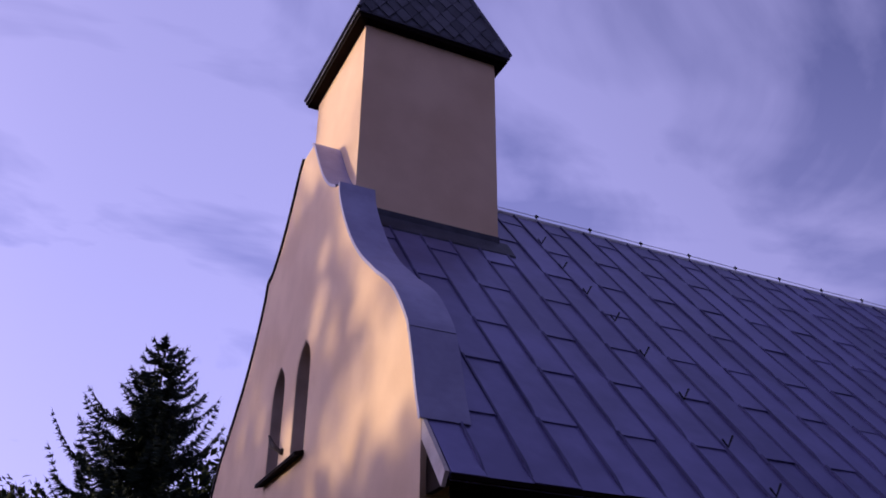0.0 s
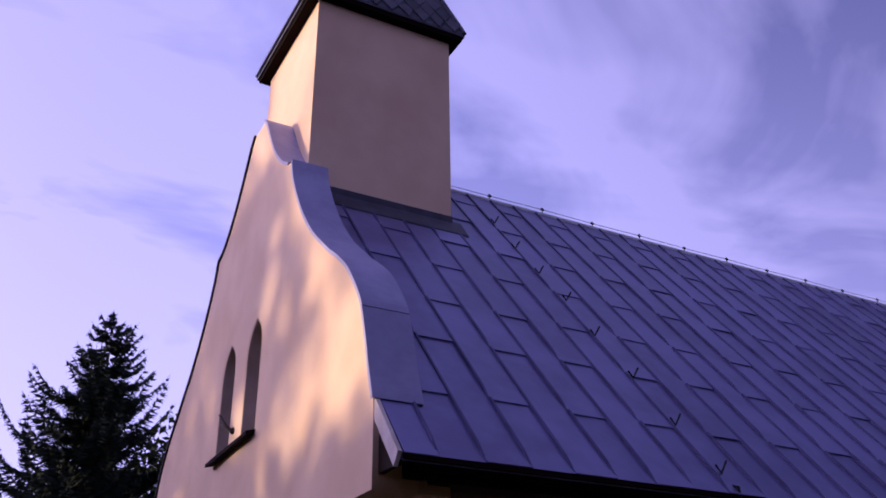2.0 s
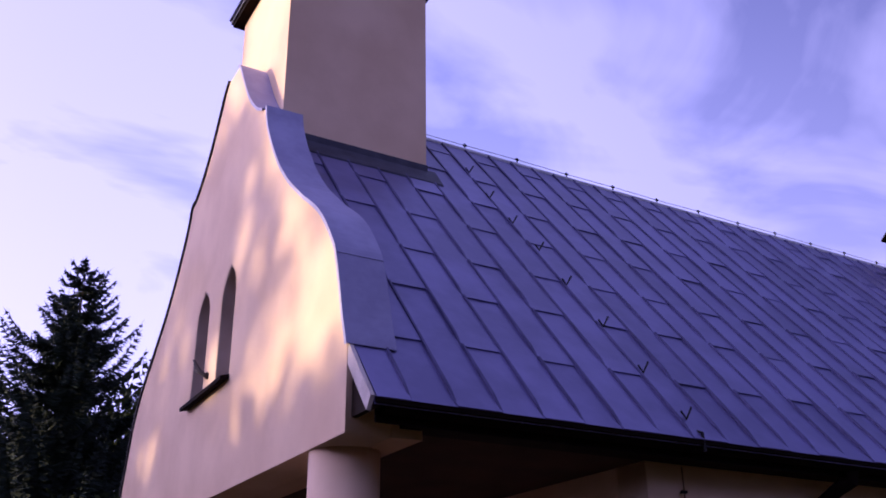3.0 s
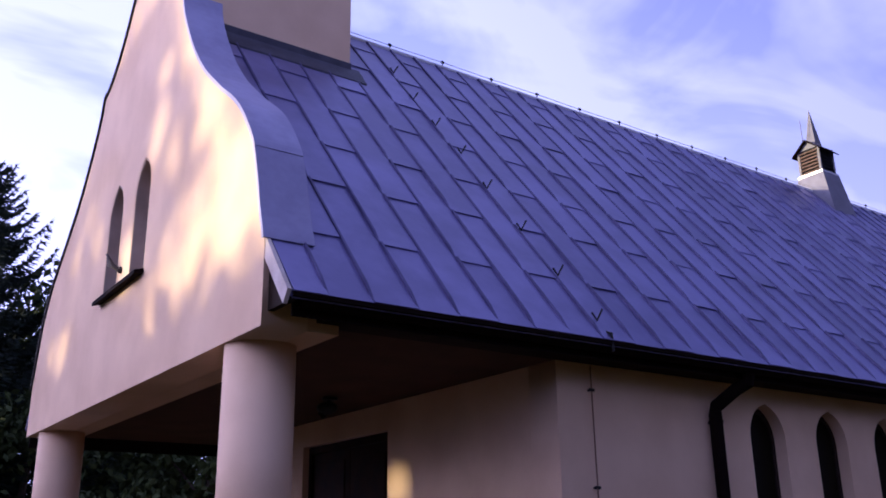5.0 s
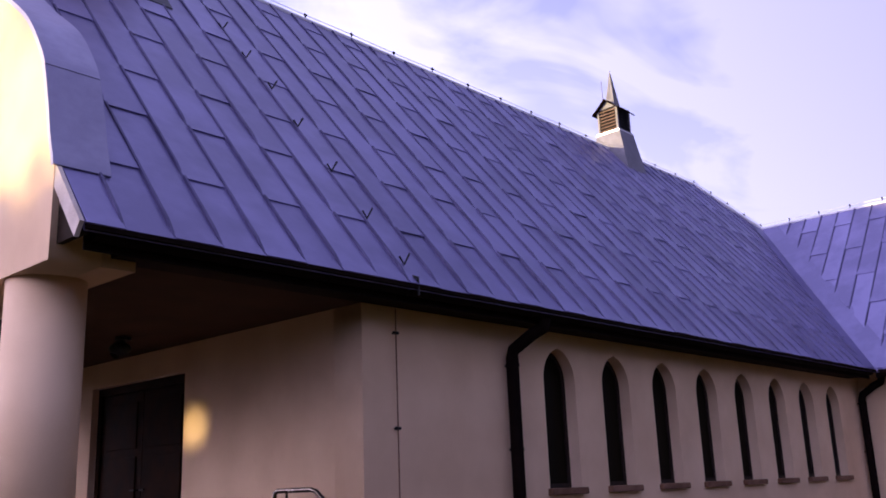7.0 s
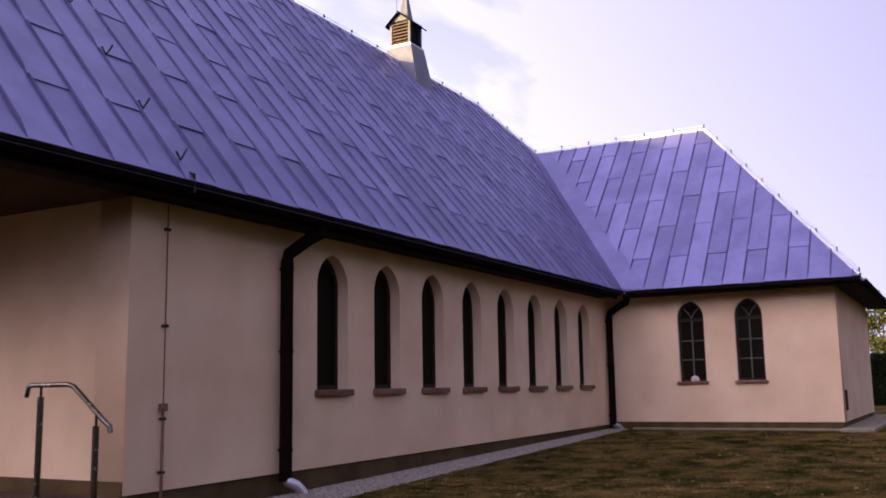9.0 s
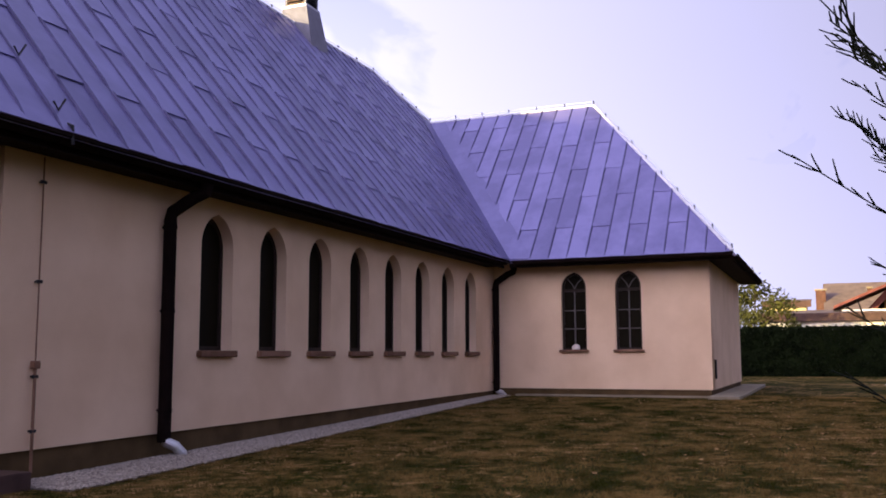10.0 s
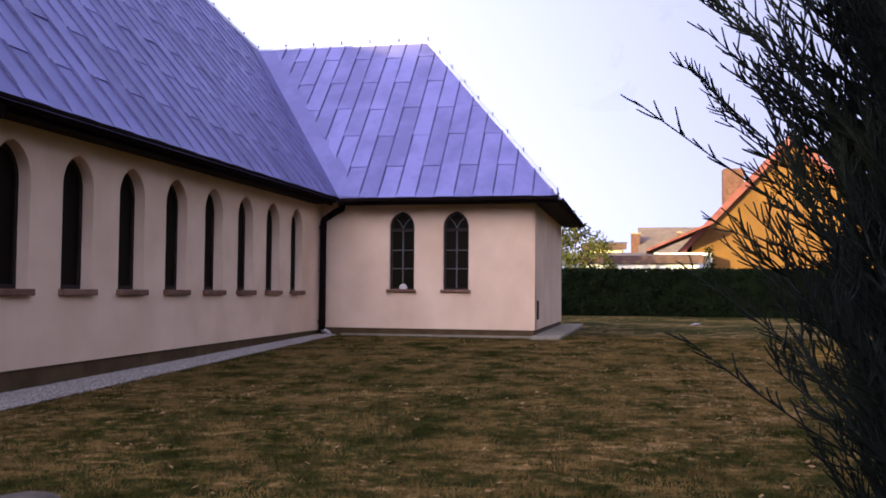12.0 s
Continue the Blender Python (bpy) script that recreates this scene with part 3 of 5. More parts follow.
# ---- eaves: soffits, gutters, downpipes ----
bm = boxed(-2.6, EAVE_Y + 0.17, SOFFIT_Z + 0.02, WING_EAVE + 0.1, -0.002, SOFFIT_Z + 0.06)
box(bm, WING_EAVE + 0.03, WING_END_EAVE + 0.03, SOFFIT_Z + 0.02, WING_X - 0.002, -0.56, SOFFIT_Z + 0.06)
box(bm, WING_X - 0.001, WING_END_EAVE + 0.03, SOFFIT_Z + 0.02, 2 * WING_RIDGE_X - WING_EAVE, WING_END - 0.002, SOFFIT_Z + 0.06)
tagged(link("soffit", bm, SOFFIT), "dark boarded soffit under the eaves", "soffit", kind="structure")
bm = boxed(ROOF_X0 + 0.08, EAVE_Y + 0.15, EAVE_Z - 0.16, WING_EAVE + 0.1, EAVE_Y + 0.17, EAVE_Z + 0.08)
box(bm, WING_EAVE + 0.005, WING_END_EAVE, EAVE_Z - 0.16, WING_EAVE + 0.03, EAVE_Y, EAVE_Z - 0.07)
box(bm, WING_EAVE, WING_END_EAVE + 0.005, EAVE_Z - 0.16, 2 * WING_RIDGE_X - WING_EAVE, WING_END_EAVE + 0.03, EAVE_Z - 0.07)
box(bm, ROOF_X0 + 0.08, 2 * RIDGE_Y - EAVE_Y - 0.03, EAVE_Z - 0.3, 10, 2 * RIDGE_Y - EAVE_Y, EAVE_Z - 0.07)
tagged(link("fascia", bm, GUTTER), "dark brown fascia board along the eaves", "fascia", kind="structure")


def rel(ob, thing):
    """Make ob, built in the world's own place, a part of thing."""
    ob.parent = thing
    ob.matrix_parent_inverse = Matrix.Translation(thing.location).inverted()
    return ob


def gutter(name, p, q, out):
    """A half-round gutter from p to q, open upwards."""
    p, q, out = Vector(p), Vector(q), Vector(out)
    bm = bmesh.new()
    r = 0.062
    ends = []
    for e in (p, q):
        ring = []
        for k in range(9):
            a = math.pi * k / 8
            ring.append(bm.verts.new(e + out * (r - r * math.cos(a)) + Vector((0, 0, -r * math.sin(a)))))
        for k in range(8, -1, -1):
            a = math.pi * k / 8
            ring.append(bm.verts.new(e + out * (r - (r - 0.006) * math.cos(a)) + Vector((0, 0, -(r - 0.006) * math.sin(a)))))
        ends.append(ring)
    n = len(ends[0])
    for k in range(n):
        bm.faces.new((ends[0][k], ends[0][(k + 1) % n], ends[1][(k + 1) % n], ends[1][k]))
    bm.faces.new(ends[0][::-1])
    bm.faces.new(ends[1])
    bmesh.ops.recalc_face_normals(bm, faces=bm.faces[:])
    g = empty(name, tuple(p), label="dark brown half-round gutter under the roof edge", category="gutter", group="gutters")
    rel(link("trough", bm, GUTTER), g)
    n = int((q - p).length / 0.9)
    for i in range(n + 1):
        c = p.lerp(q, (i + 0.3) / (n + 0.6))
        bm = tube(bmesh.new(), [c + out * (r - (r + 0.006) * math.cos(math.pi * k / 6)) + Vector((0, 0, -(r + 0.006) * math.sin(math.pi * k / 6))) for k in range(7)], 0.007, 4)
        rel(link("bracket", bm, GUTTER), g)
    return g


gutter("gutter", (ROOF_X0 + 0.1, EAVE_Y + 0.148, EAVE_Z - 0.05), (WING_EAVE - 0.02, EAVE_Y + 0.148, EAVE_Z - 0.05), (0, -1, 0))
gutter("gutter", (WING_EAVE + 0.03, EAVE_Y - 0.1, EAVE_Z - 0.06), (WING_EAVE + 0.03, WING_END_EAVE, EAVE_Z - 0.06), (-1, 0, 0))
gutter("gutter", (WING_EAVE, WING_END_EAVE + 0.03, EAVE_Z - 0.06), (19.9, WING_END_EAVE + 0.03, EAVE_Z - 0.06), (0, -1, 0))


def downpipe(x, y, lift):
    d = empty("downpipe", (x, y, 0), label="dark brown downpipe with a swan neck and steel foot", category="downpipe", group="downpipes")
    part("pipe", tube(bmesh.new(), [(0, 0, 0.14 + lift), (0, 0, 2.5)], 0.07, 14), GUTTER, d)
    part("swan_neck", tube(bmesh.new(), [(0, 0, 2.49), (0.0, -0.02, 2.58), (0.10, -0.22, 2.74), (0.15, EAVE_Y - y + 0.11, 2.80), (0.15, EAVE_Y - y + 0.086, 2.9)], 0.07, 14), GUTTER, d)
    for z in (0.45, 1.5, 2.4):
        part("bracket", box(tube(bmesh.new(), [(0, 0, z), (0, 0, z + 0.035)], 0.077, 14), -0.012, 0, z + 0.008, 0.012, -y + 0.02, z + 0.028), GUTTER, d)
    part("foot", tube(bmesh.new(), [(0, 0, 0.2 + lift), (0.005, -0.03, 0.14 + lift), (0.06, -0.1, 0.1 + lift), (0.11, -0.15, 0.02 + lift), (0.115, -0.155, -0.04 + lift)], 0.055, 14), GALV, d, "shiny galvanised foot")
    return d


downpipe(2.12, -0.10, 0)
downpipe(WING_X - 0.16, -0.10, 0.14)

bm = boxed(ROOF_X0, EAVE_Y - 0.028, EAVE_Z - 0.06, WING_EAVE - 0.02, EAVE_Y - 0.006, EAVE_Z - 0.02)
box(bm, WING_EAVE - 0.028, WING_END_EAVE - 0.02, EAVE_Z - 0.06, WING_EAVE - 0.006, EAVE_Y - 0.05, EAVE_Z - 0.02)
tagged(link("drip_edge", bm, GUTTER), "folded dark brown drip edge along the eaves", "drip edge", kind="structure")

# ---- gable front of the porch ----
HALF = [(-0.14, 2.80), (-0.14, 3.46), (-0.12, 3.56), (-0.05, 3.76), (0.02, 4.02), (0.13, 4.36), (0.24, 4.55), (0.38, 4.74), (0.52, 4.90), (0.68, 5.04), (0.90, 5.21), (1.14, 5.41), (1.43, 5.66), (1.70, 5.95),
        (1.93, 6.25), (2.14, 6.58), (2.27, 6.85), (2.32, 7.05)]
TOP = [(2.46, 7.08), (2.62, 7.17), (2.82, 7.34), (3.02, 7.56), (3.20, 7.81), (3.36, 8.06), (3.50, 8.28), (3.62, 8.40)]
mirror = lambda pts: [(2 * RIDGE_Y - y, z) for y, z in pts[::-1]]
outline = HALF + TOP + mirror(TOP) + mirror(HALF)
GWIN = [(3.22, 4.03, 5.43), (4.21, 4.03, 5.43)]
gable = empty("porch_gable", (GABLE_X, RIDGE_Y, 2.8), label="curved cream plastered gable with two narrow openings", category="gable")


rel(plate("wall", [(-y, z) for y, z in outline], [lancet(-y, a, b, 0.52, rise=1.6) for y, a, b in GWIN], GABLE_T, front_plane(GABLE_X, GABLE_T), PLASTER), gable)
bm = bmesh.new()
prism(bm, [(GABLE_X + GABLE_T, -0.13, 2.803), (GABLE_X + GABLE_T, NAVE_W + 0.13, 2.803), (GABLE_X + GABLE_T, NAVE_W + 0.13, 3.2), (GABLE_X + GABLE_T, -0.13, 3.2)], (0.28, 0, 0))
rel(link("beam", bm, PLASTER), gable)


def coping(points, y_out, lift):
    """A sheet that lies on the gable's edge, a little wider than the wall."""
    bm = bmesh.new()
    x0, x1 = GABLE_X - 0.025, GABLE_X + GABLE_T + 0.03
    rows = []
    for i, (y, z) in enumerate(points):
        a, b = points[max(i - 1, 0)], points[min(i + 1, len(points) - 1)]
        d = Vector((b[0] - a[0], b[1] - a[1])).normalized()
        n = Vector((-d.y, d.x)) * y_out
        rows.append([bm.verts.new((x, y + n.x * k, z + n.y * k)) for x, k in ((x0, lift - 0.035), (x0, lift), (x1, lift), (x1, lift - 0.035), (x1 - 0.01, lift - 0.01), (x0 + 0.01, lift - 0.01))])
    for r, s in zip(rows, rows[1:]):
        for k in range(6):
            bm.faces.new((r[k], r[(k + 1) % 6], s[(k + 1) % 6], s[k]))
    bm.faces.new(rows[0][::-1])
    bm.faces.new(rows[-1])
    bmesh.ops.recalc_face_normals(bm, faces=bm.faces[:])
    return bm


def smooth_line(pts, k=3):
    """More points on a gentle curve through the given ones."""
    out = []
    for i in range(len(pts) - 1):
        p0, p1, p2, p3 = (Vector(pts[max(0, min(len(pts) - 1, i + j))]) for j in (-1, 0, 1, 2))
        for s in range(k):
            t = s / k
            out.append(tuple(0.5 * ((2 * p1) + (-p0 + p2) * t + (2 * p0 - 5 * p1 + 4 * p2 - p3) * t * t + (-p0 + 3 * p1 - 3 * p2 + p3) * t ** 3)))
    return out + [pts[-1]]


near = smooth_line([(-0.14, 3.49)] + HALF[2:])
for pts, lift in ((near[:13], 0.03), (near[12:28], 0.036), (near[27:], 0.03), (smooth_line(TOP), 0.03)):
    rel(link("coping", coping(pts, 1, lift), COPING, label="folded blue-grey sheet coping"), gable)
rel(link("coping", coping(smooth_line(mirror(HALF[1:] + TOP)), 1, 0.055), FRAME, label="dark brown sheet coping"), gable)
bm = bmesh.new()
prism(bm, [(GABLE_X - 0.1, 2.93, 4.02), (GABLE_X - 0.1, 4.52, 4.02), (GABLE_X + 0.05, 4.52, 4.06), (GABLE_X + 0.05, 2.93, 4.06)], (0, 0, -0.045))
rel(link("window_sill", bm, GUTTER, label="dark brown metal sill"), gable)
# lining and back added in a darker tone that carries the openings' shade
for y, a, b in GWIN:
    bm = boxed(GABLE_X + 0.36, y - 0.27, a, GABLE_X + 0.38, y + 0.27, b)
    rel(plate("niche_lining", lancet(-y, a + 0.002, b - 0.004, 0.516, rise=1.6), [lancet(-y, a + 0.014, b - 0.03, 0.492, rise=1.6)], 0.35, front_plane(GABLE_X + 0.008, 0.35), NICHE_SHADE), gable)
    rel(link("window_back", bm, NICHE_SHADE, label="niche back with its shade put into the colour"), gable)
bm = bmesh.new()
for k in range(4):
    tube(bm, [(GABLE_X - 0.02, 3.79, 4.24), (GABLE_X - 0.07, 3.86 + 0.012 * k, 4.29 + 0.014 * k), (GABLE_X - 0.1, 3.97 + 0.035 * k, 4.33 + 0.055 * k)], 0.024, 6, 0.013)
tube(bm, [(GABLE_X + 0.1, 3.72, 4.2), (GABLE_X - 0.02, 3.79, 4.25)], 0.04, 8)
tagged(link("pronged_bracket", bm, FRAME), "small dark brown pronged bracket between the gable openings", "bracket")

# verge board where the roof ends beside the gable
bm = bmesh.new()
a, b = Vector((ROOF_X0 - 0.045, -0.12, EAVE_Z + SLOPE * 0.43 + 0.03)), Vector((ROOF_X0 - 0.045, EAVE_Y - 0.02, EAVE_Z - 0.01))
prism(bm, [a, b, b + Vector((0, 0.07, -0.1)), a + Vector((0, 0.07, -0.1))], (0.035, 0, 0))
tagged(link("verge_board", bm, VERGE), "pale weathered verge board at the roof's end", "verge board", kind="structure")
bm = bmesh.new()
prism(bm, [(ROOF_X0, -0.142, 3.4), (ROOF_X0, EAVE_Y + 0.03, EAVE_Z - 0.07), (ROOF_X0, EAVE_Y + 0.03, SOFFIT_Z + 0.06), (ROOF_X0, -0.142, SOFFIT_Z + 0.06)], (0.05, 0, 0))
tagged(link("eaves_end", bm, SOFFIT), "dark boarded end of the eaves box", "trim", kind="structure")

# ---- porch ----
bm = box(boxed(-0.012, 0.004, 0.2, -0.001, DOOR_Y0 - 0.03, 0.33), -0.012, DOOR_Y1 + 0.03, 0.2, -0.001, NAVE_W, 0.33)
tagged(link("baseboard", bm, PLINTH), "dark brown painted skirting on the porch wall", "baseboard", kind="structure")
bm = boxed(GABLE_X + GABLE_T + 0.28, 0.0, SOFFIT_Z + 0.02, -0.002, NAVE_W, SOFFIT_Z + 0.1)
box(bm, GABLE_X + GABLE_T + 0.28, NAVE_W + 0.001, SOFFIT_Z + 0.02, 0, 2 * RIDGE_Y - EAVE_Y - 0.04, SOFFIT_Z + 0.06)
tagged(link("ceiling", bm, CEILING), "plain plastered porch ceiling", "ceiling", kind="structure")
bm = boxed(-3.1, -0.12, -0.15, -0.001, NAVE_W + 0.1, 0.2, 0.01)
tagged(link("porch_floor", bm, TILES), "reddish brown tiled porch floor", "floor", kind="structure")
bm = boxed(-2.3, -0.5, -0.15, -0.02, -0.121, 0.1, 0.01)
tagged(link("porch_step", bm, TILES), "reddish brown step beside the porch", "step", kind="structure")


def column(y):
    c = empty("porch_column", (-2.75, y, 0.2), label="round cream plastered porch column", category="column", group="porch columns")
    part("shaft", tube(bmesh.new(), [(0, 0, 0.12), (0, 0, 2.605)], 0.296, 40), PLASTER, c, smooth=False)
    part("base", tube(bmesh.new(), [(0, 0, 0.0), (0, 0, 0.12)], 0.32, 40), PLINTH, c)
    return c


col = column(0.57)
for piece in col.children:
    for p in piece.data.polygons:
        p.use_smooth = len(p.vertices) == 4
copy_thing(col, Matrix.Translation((-2.75, NAVE_W - 0.57, 0.2)))


def church_door():
    d = empty("door_1", (0.12, (DOOR_Y0 + DOOR_Y1) / 2, PLINTH_Z), label="dark stained double door of panelled wood", category="door", kind="structure")
    h, w = DOOR_Z - PLINTH_Z, (DOOR_Y1 - DOOR_Y0) / 2
    bm = box(box(boxed(-0.03, -w, 0, 0.06, -w + 0.09, h), -0.03, w - 0.09, 0, 0.06, w, h), -0.03, -w + 0.09, h - 0.1, 0.06, w - 0.09, h)
    part("door_frame", bm, DOORWOOD, d)
    for s in (-1, 1):
        a, b = sorted((0.006 * s, (w - 0.095) * s))
        leaf = part("leaf", boxed(0.0, a, 0.01, 0.05, b, h - 0.105), DOORWOOD, d)
        for z0, z1 in ((0.12, 0.75), (0.85, 1.45), (1.55, 2.12)):
            part("panel", boxed(-0.018, a + 0.12, z0, -0.001, b - 0.12, z1, 0.006), DOORWOOD, leaf)
        part("handle", tube(bmesh.new(), [(-0.002, 0.06 * s, 1.05), (-0.05, 0.06 * s, 1.05), (-0.05, 0.17 * s, 1.05)], 0.011, 8), BLACK, leaf, "black lever handle")
    return d


church_door()
lamp = empty("ceiling_lamp", (-0.84, 2.92, 2.83), label="small dark rounded lamp under the porch ceiling", category="lamp")
part("base_plate", tube(bmesh.new(), [(0, 0, 0.03), (0, 0, 0.0)], 0.09, 16), BLACK, lamp)
part("neck", tube(bmesh.new(), [(0, 0, 0.0), (-0.01, 0.01, -0.05)], 0.025, 8), BLACK, lamp)
bm = bmesh.new()
bmesh.ops.create_uvsphere(bm, u_segments=16, v_segments=10, radius=0.1, matrix=Matrix.Translation((-0.02, 0.02, -0.09)) @ Matrix.Diagonal((1.2, 1.2, 0.75, 1)))
part("housing", bm, BLACK, lamp, smooth=True)
part("lens", tube(bmesh.new(), [(-0.05, 0.05, -0.14), (-0.075, 0.075, -0.17)], 0.06, 14, 0.045), GLASS, lamp)

rail = empty("handrail", (-0.8, 0, 0.1), label="brushed stainless steel handrail beside the porch step", category="handrail")
part("top_rail", tube(bmesh.new(), [(0, 0.27, 0.98), (0, 0.25, 1.06), (0, 0.21, 1.075), (0, -0.24, 1.075), (0, -0.3, 1.06), (0, -0.66, 0.79), (0, -0.72, 0.75), (0, -0.73, 0.70)], 0.021, 12), STEEL, rail)
for y, z0, z1 in ((0.09, 0.09, 1.07), (-0.57, -0.12, 0.84)):
    part("post", tube(bmesh.new(), [(0, y, z0), (0, y, z1 - 0.09)], 0.026, 14), STEEL, rail)
    part("neck", tube(bmesh.new(), [(0, y, z1 - 0.09), (0, y, z1)], 0.011, 8), STEEL, rail)
part("flange", tube(bmesh.new(), [(0, 0.09, 0.098), (0, 0.09, 0.11)], 0.05, 16), STEEL, rail)

# ---- tower ----
TX0, TX1, TY0, TY1, T_EAVE, T_APEX = -2.73, -0.74, 2.78, 4.78, 10.08, 13.6
tower = empty("tower", ((TX0 + TX1) / 2, (TY0 + TY1) / 2, 6), label="square cream plastered tower with a slate pyramid roof", category="tower")
rel(link("wall", boxed(TX0, TY0, 6.0, TX1, TY1, T_EAVE - 0.06), PLASTER), tower)
o = 0.17
rel(link("eaves_board", boxed(TX0 - o + 0.03, TY0 - o + 0.03, T_EAVE - 0.10, TX1 + o - 0.03, TY1 + o - 0.03, T_EAVE - 0.04), GUTTER, label="dark brown boarded eaves"), tower)
bm = bmesh.new()
apex = Vector(((TX0 + TX1) / 2, (TY0 + TY1) / 2, T_APEX))
corners = [Vector(p) for p in ((TX0 - o, TY0 - o, T_EAVE), (TX1 + o, TY0 - o, T_EAVE), (TX1 + o, TY1 + o, T_EAVE), (TX0 - o, TY1 + o, T_EAVE))]
vs = [bm.verts.new(c) for c in corners] + [bm.verts.new(apex)] + [bm.verts.new(c - Vector((0, 0, 0.04))) for c in corners]
for i in range(4):
    j = (i + 1) % 4
    bm.faces.new((vs[i], vs[j], vs[4]))
    bm.faces.new((vs[5 + i], vs[5 + j], vs[j], vs[i]))
bm.faces.new((vs[8], vs[7], vs[6], vs[5]))
spire = rel(link("roof", bm, SLATE), tower)
for i in range(4):
    rel(link("hip_cap", tube(bmesh.new(), [corners[i] + Vector((0, 0, 0.02)), apex + Vector((0, 0, 0.02))], 0.035, 6), SLATE), tower)


def slate_mesh(s):
    """A diamond slate with its lower edges lifted."""
    bm = bmesh.new()
    t = [(0, -s, 0.022), (s * 0.62, 0, 0.014), (0, s, 0.004), (-s * 0.62, 0, 0.014)]
    a = [bm.verts.new(p) for p in t]
    b = [bm.verts.new((x, y, z - 0.012)) for x, y, z in t]
    bm.faces.new(a)
    for k in range(4):
        bm.faces.new((b[k], b[(k + 1) % 4], a[(k + 1) % 4], a[k]))
    me = bpy.data.meshes.new("slate")
    bm.to_mesh(me)
    bm.free()
    me.materials.append(SLATE)
    return me


def slates(c0, c1, s=0.2):
    """Cover one face of the spire with diamond slates in staggered rows."""
    me = slate_mesh(s)
    along = (c1 - c0).normalized()
    mid = (c0 + c1) / 2
    upward = apex - mid
    height, width = upward.length, (c1 - c0).length
    m = slope_frame(mid, along, upward)
    row, v = 0, 0.17
    while v < height - 0.1:
        half = width / 2 * (1 - v / height) - s * 0.3
        u = -math.ceil(half / (s * 1.24)) * s * 1.24 + (s * 0.62 if row % 2 else 0)
        while u <= half:
            if u >= -half:
                ob = new("slate", me)
                ob.parent = spire
                ob.matrix_parent_inverse = Matrix.Translation(tower.location).inverted()
                ob.matrix_basis = Matrix.Translation(tower.location) @ m @ pose(u, v, 0.004, random.uniform(-1.5, 1.5), random.uniform(-1.5, 1.5), random.uniform(-2, 2))
            u += s * 1.24
        v += s * 1.0
        row += 1


slates(corners[0], corners[1])
slates(corners[3], corners[0])
# flashing where the tower stands in the roof
zf = EAVE_Z + SLOPE * (TY0 - EAVE_Y)
bm = bmesh.new()
prism(bm, [(TX0 - 0.1, TY0 - 0.2, zf - SLOPE * 0.2 + 0.05), (TX1 + 0.14, TY0 - 0.2, zf - SLOPE * 0.2 + 0.05), (TX1 + 0.14, TY0 + 0.01, zf + 0.09), (TX0 - 0.1, TY0 + 0.01, zf + 0.09)], (0, 0, -0.03))
box(bm, TX0 - 0.1, TY0 - 0.012, zf + 0.05, TX1 + 0.012, TY0 + 0.01, zf + 0.15)
rel(link("flashing", bm, SLATE, label="blue-grey sheet flashing"), tower)

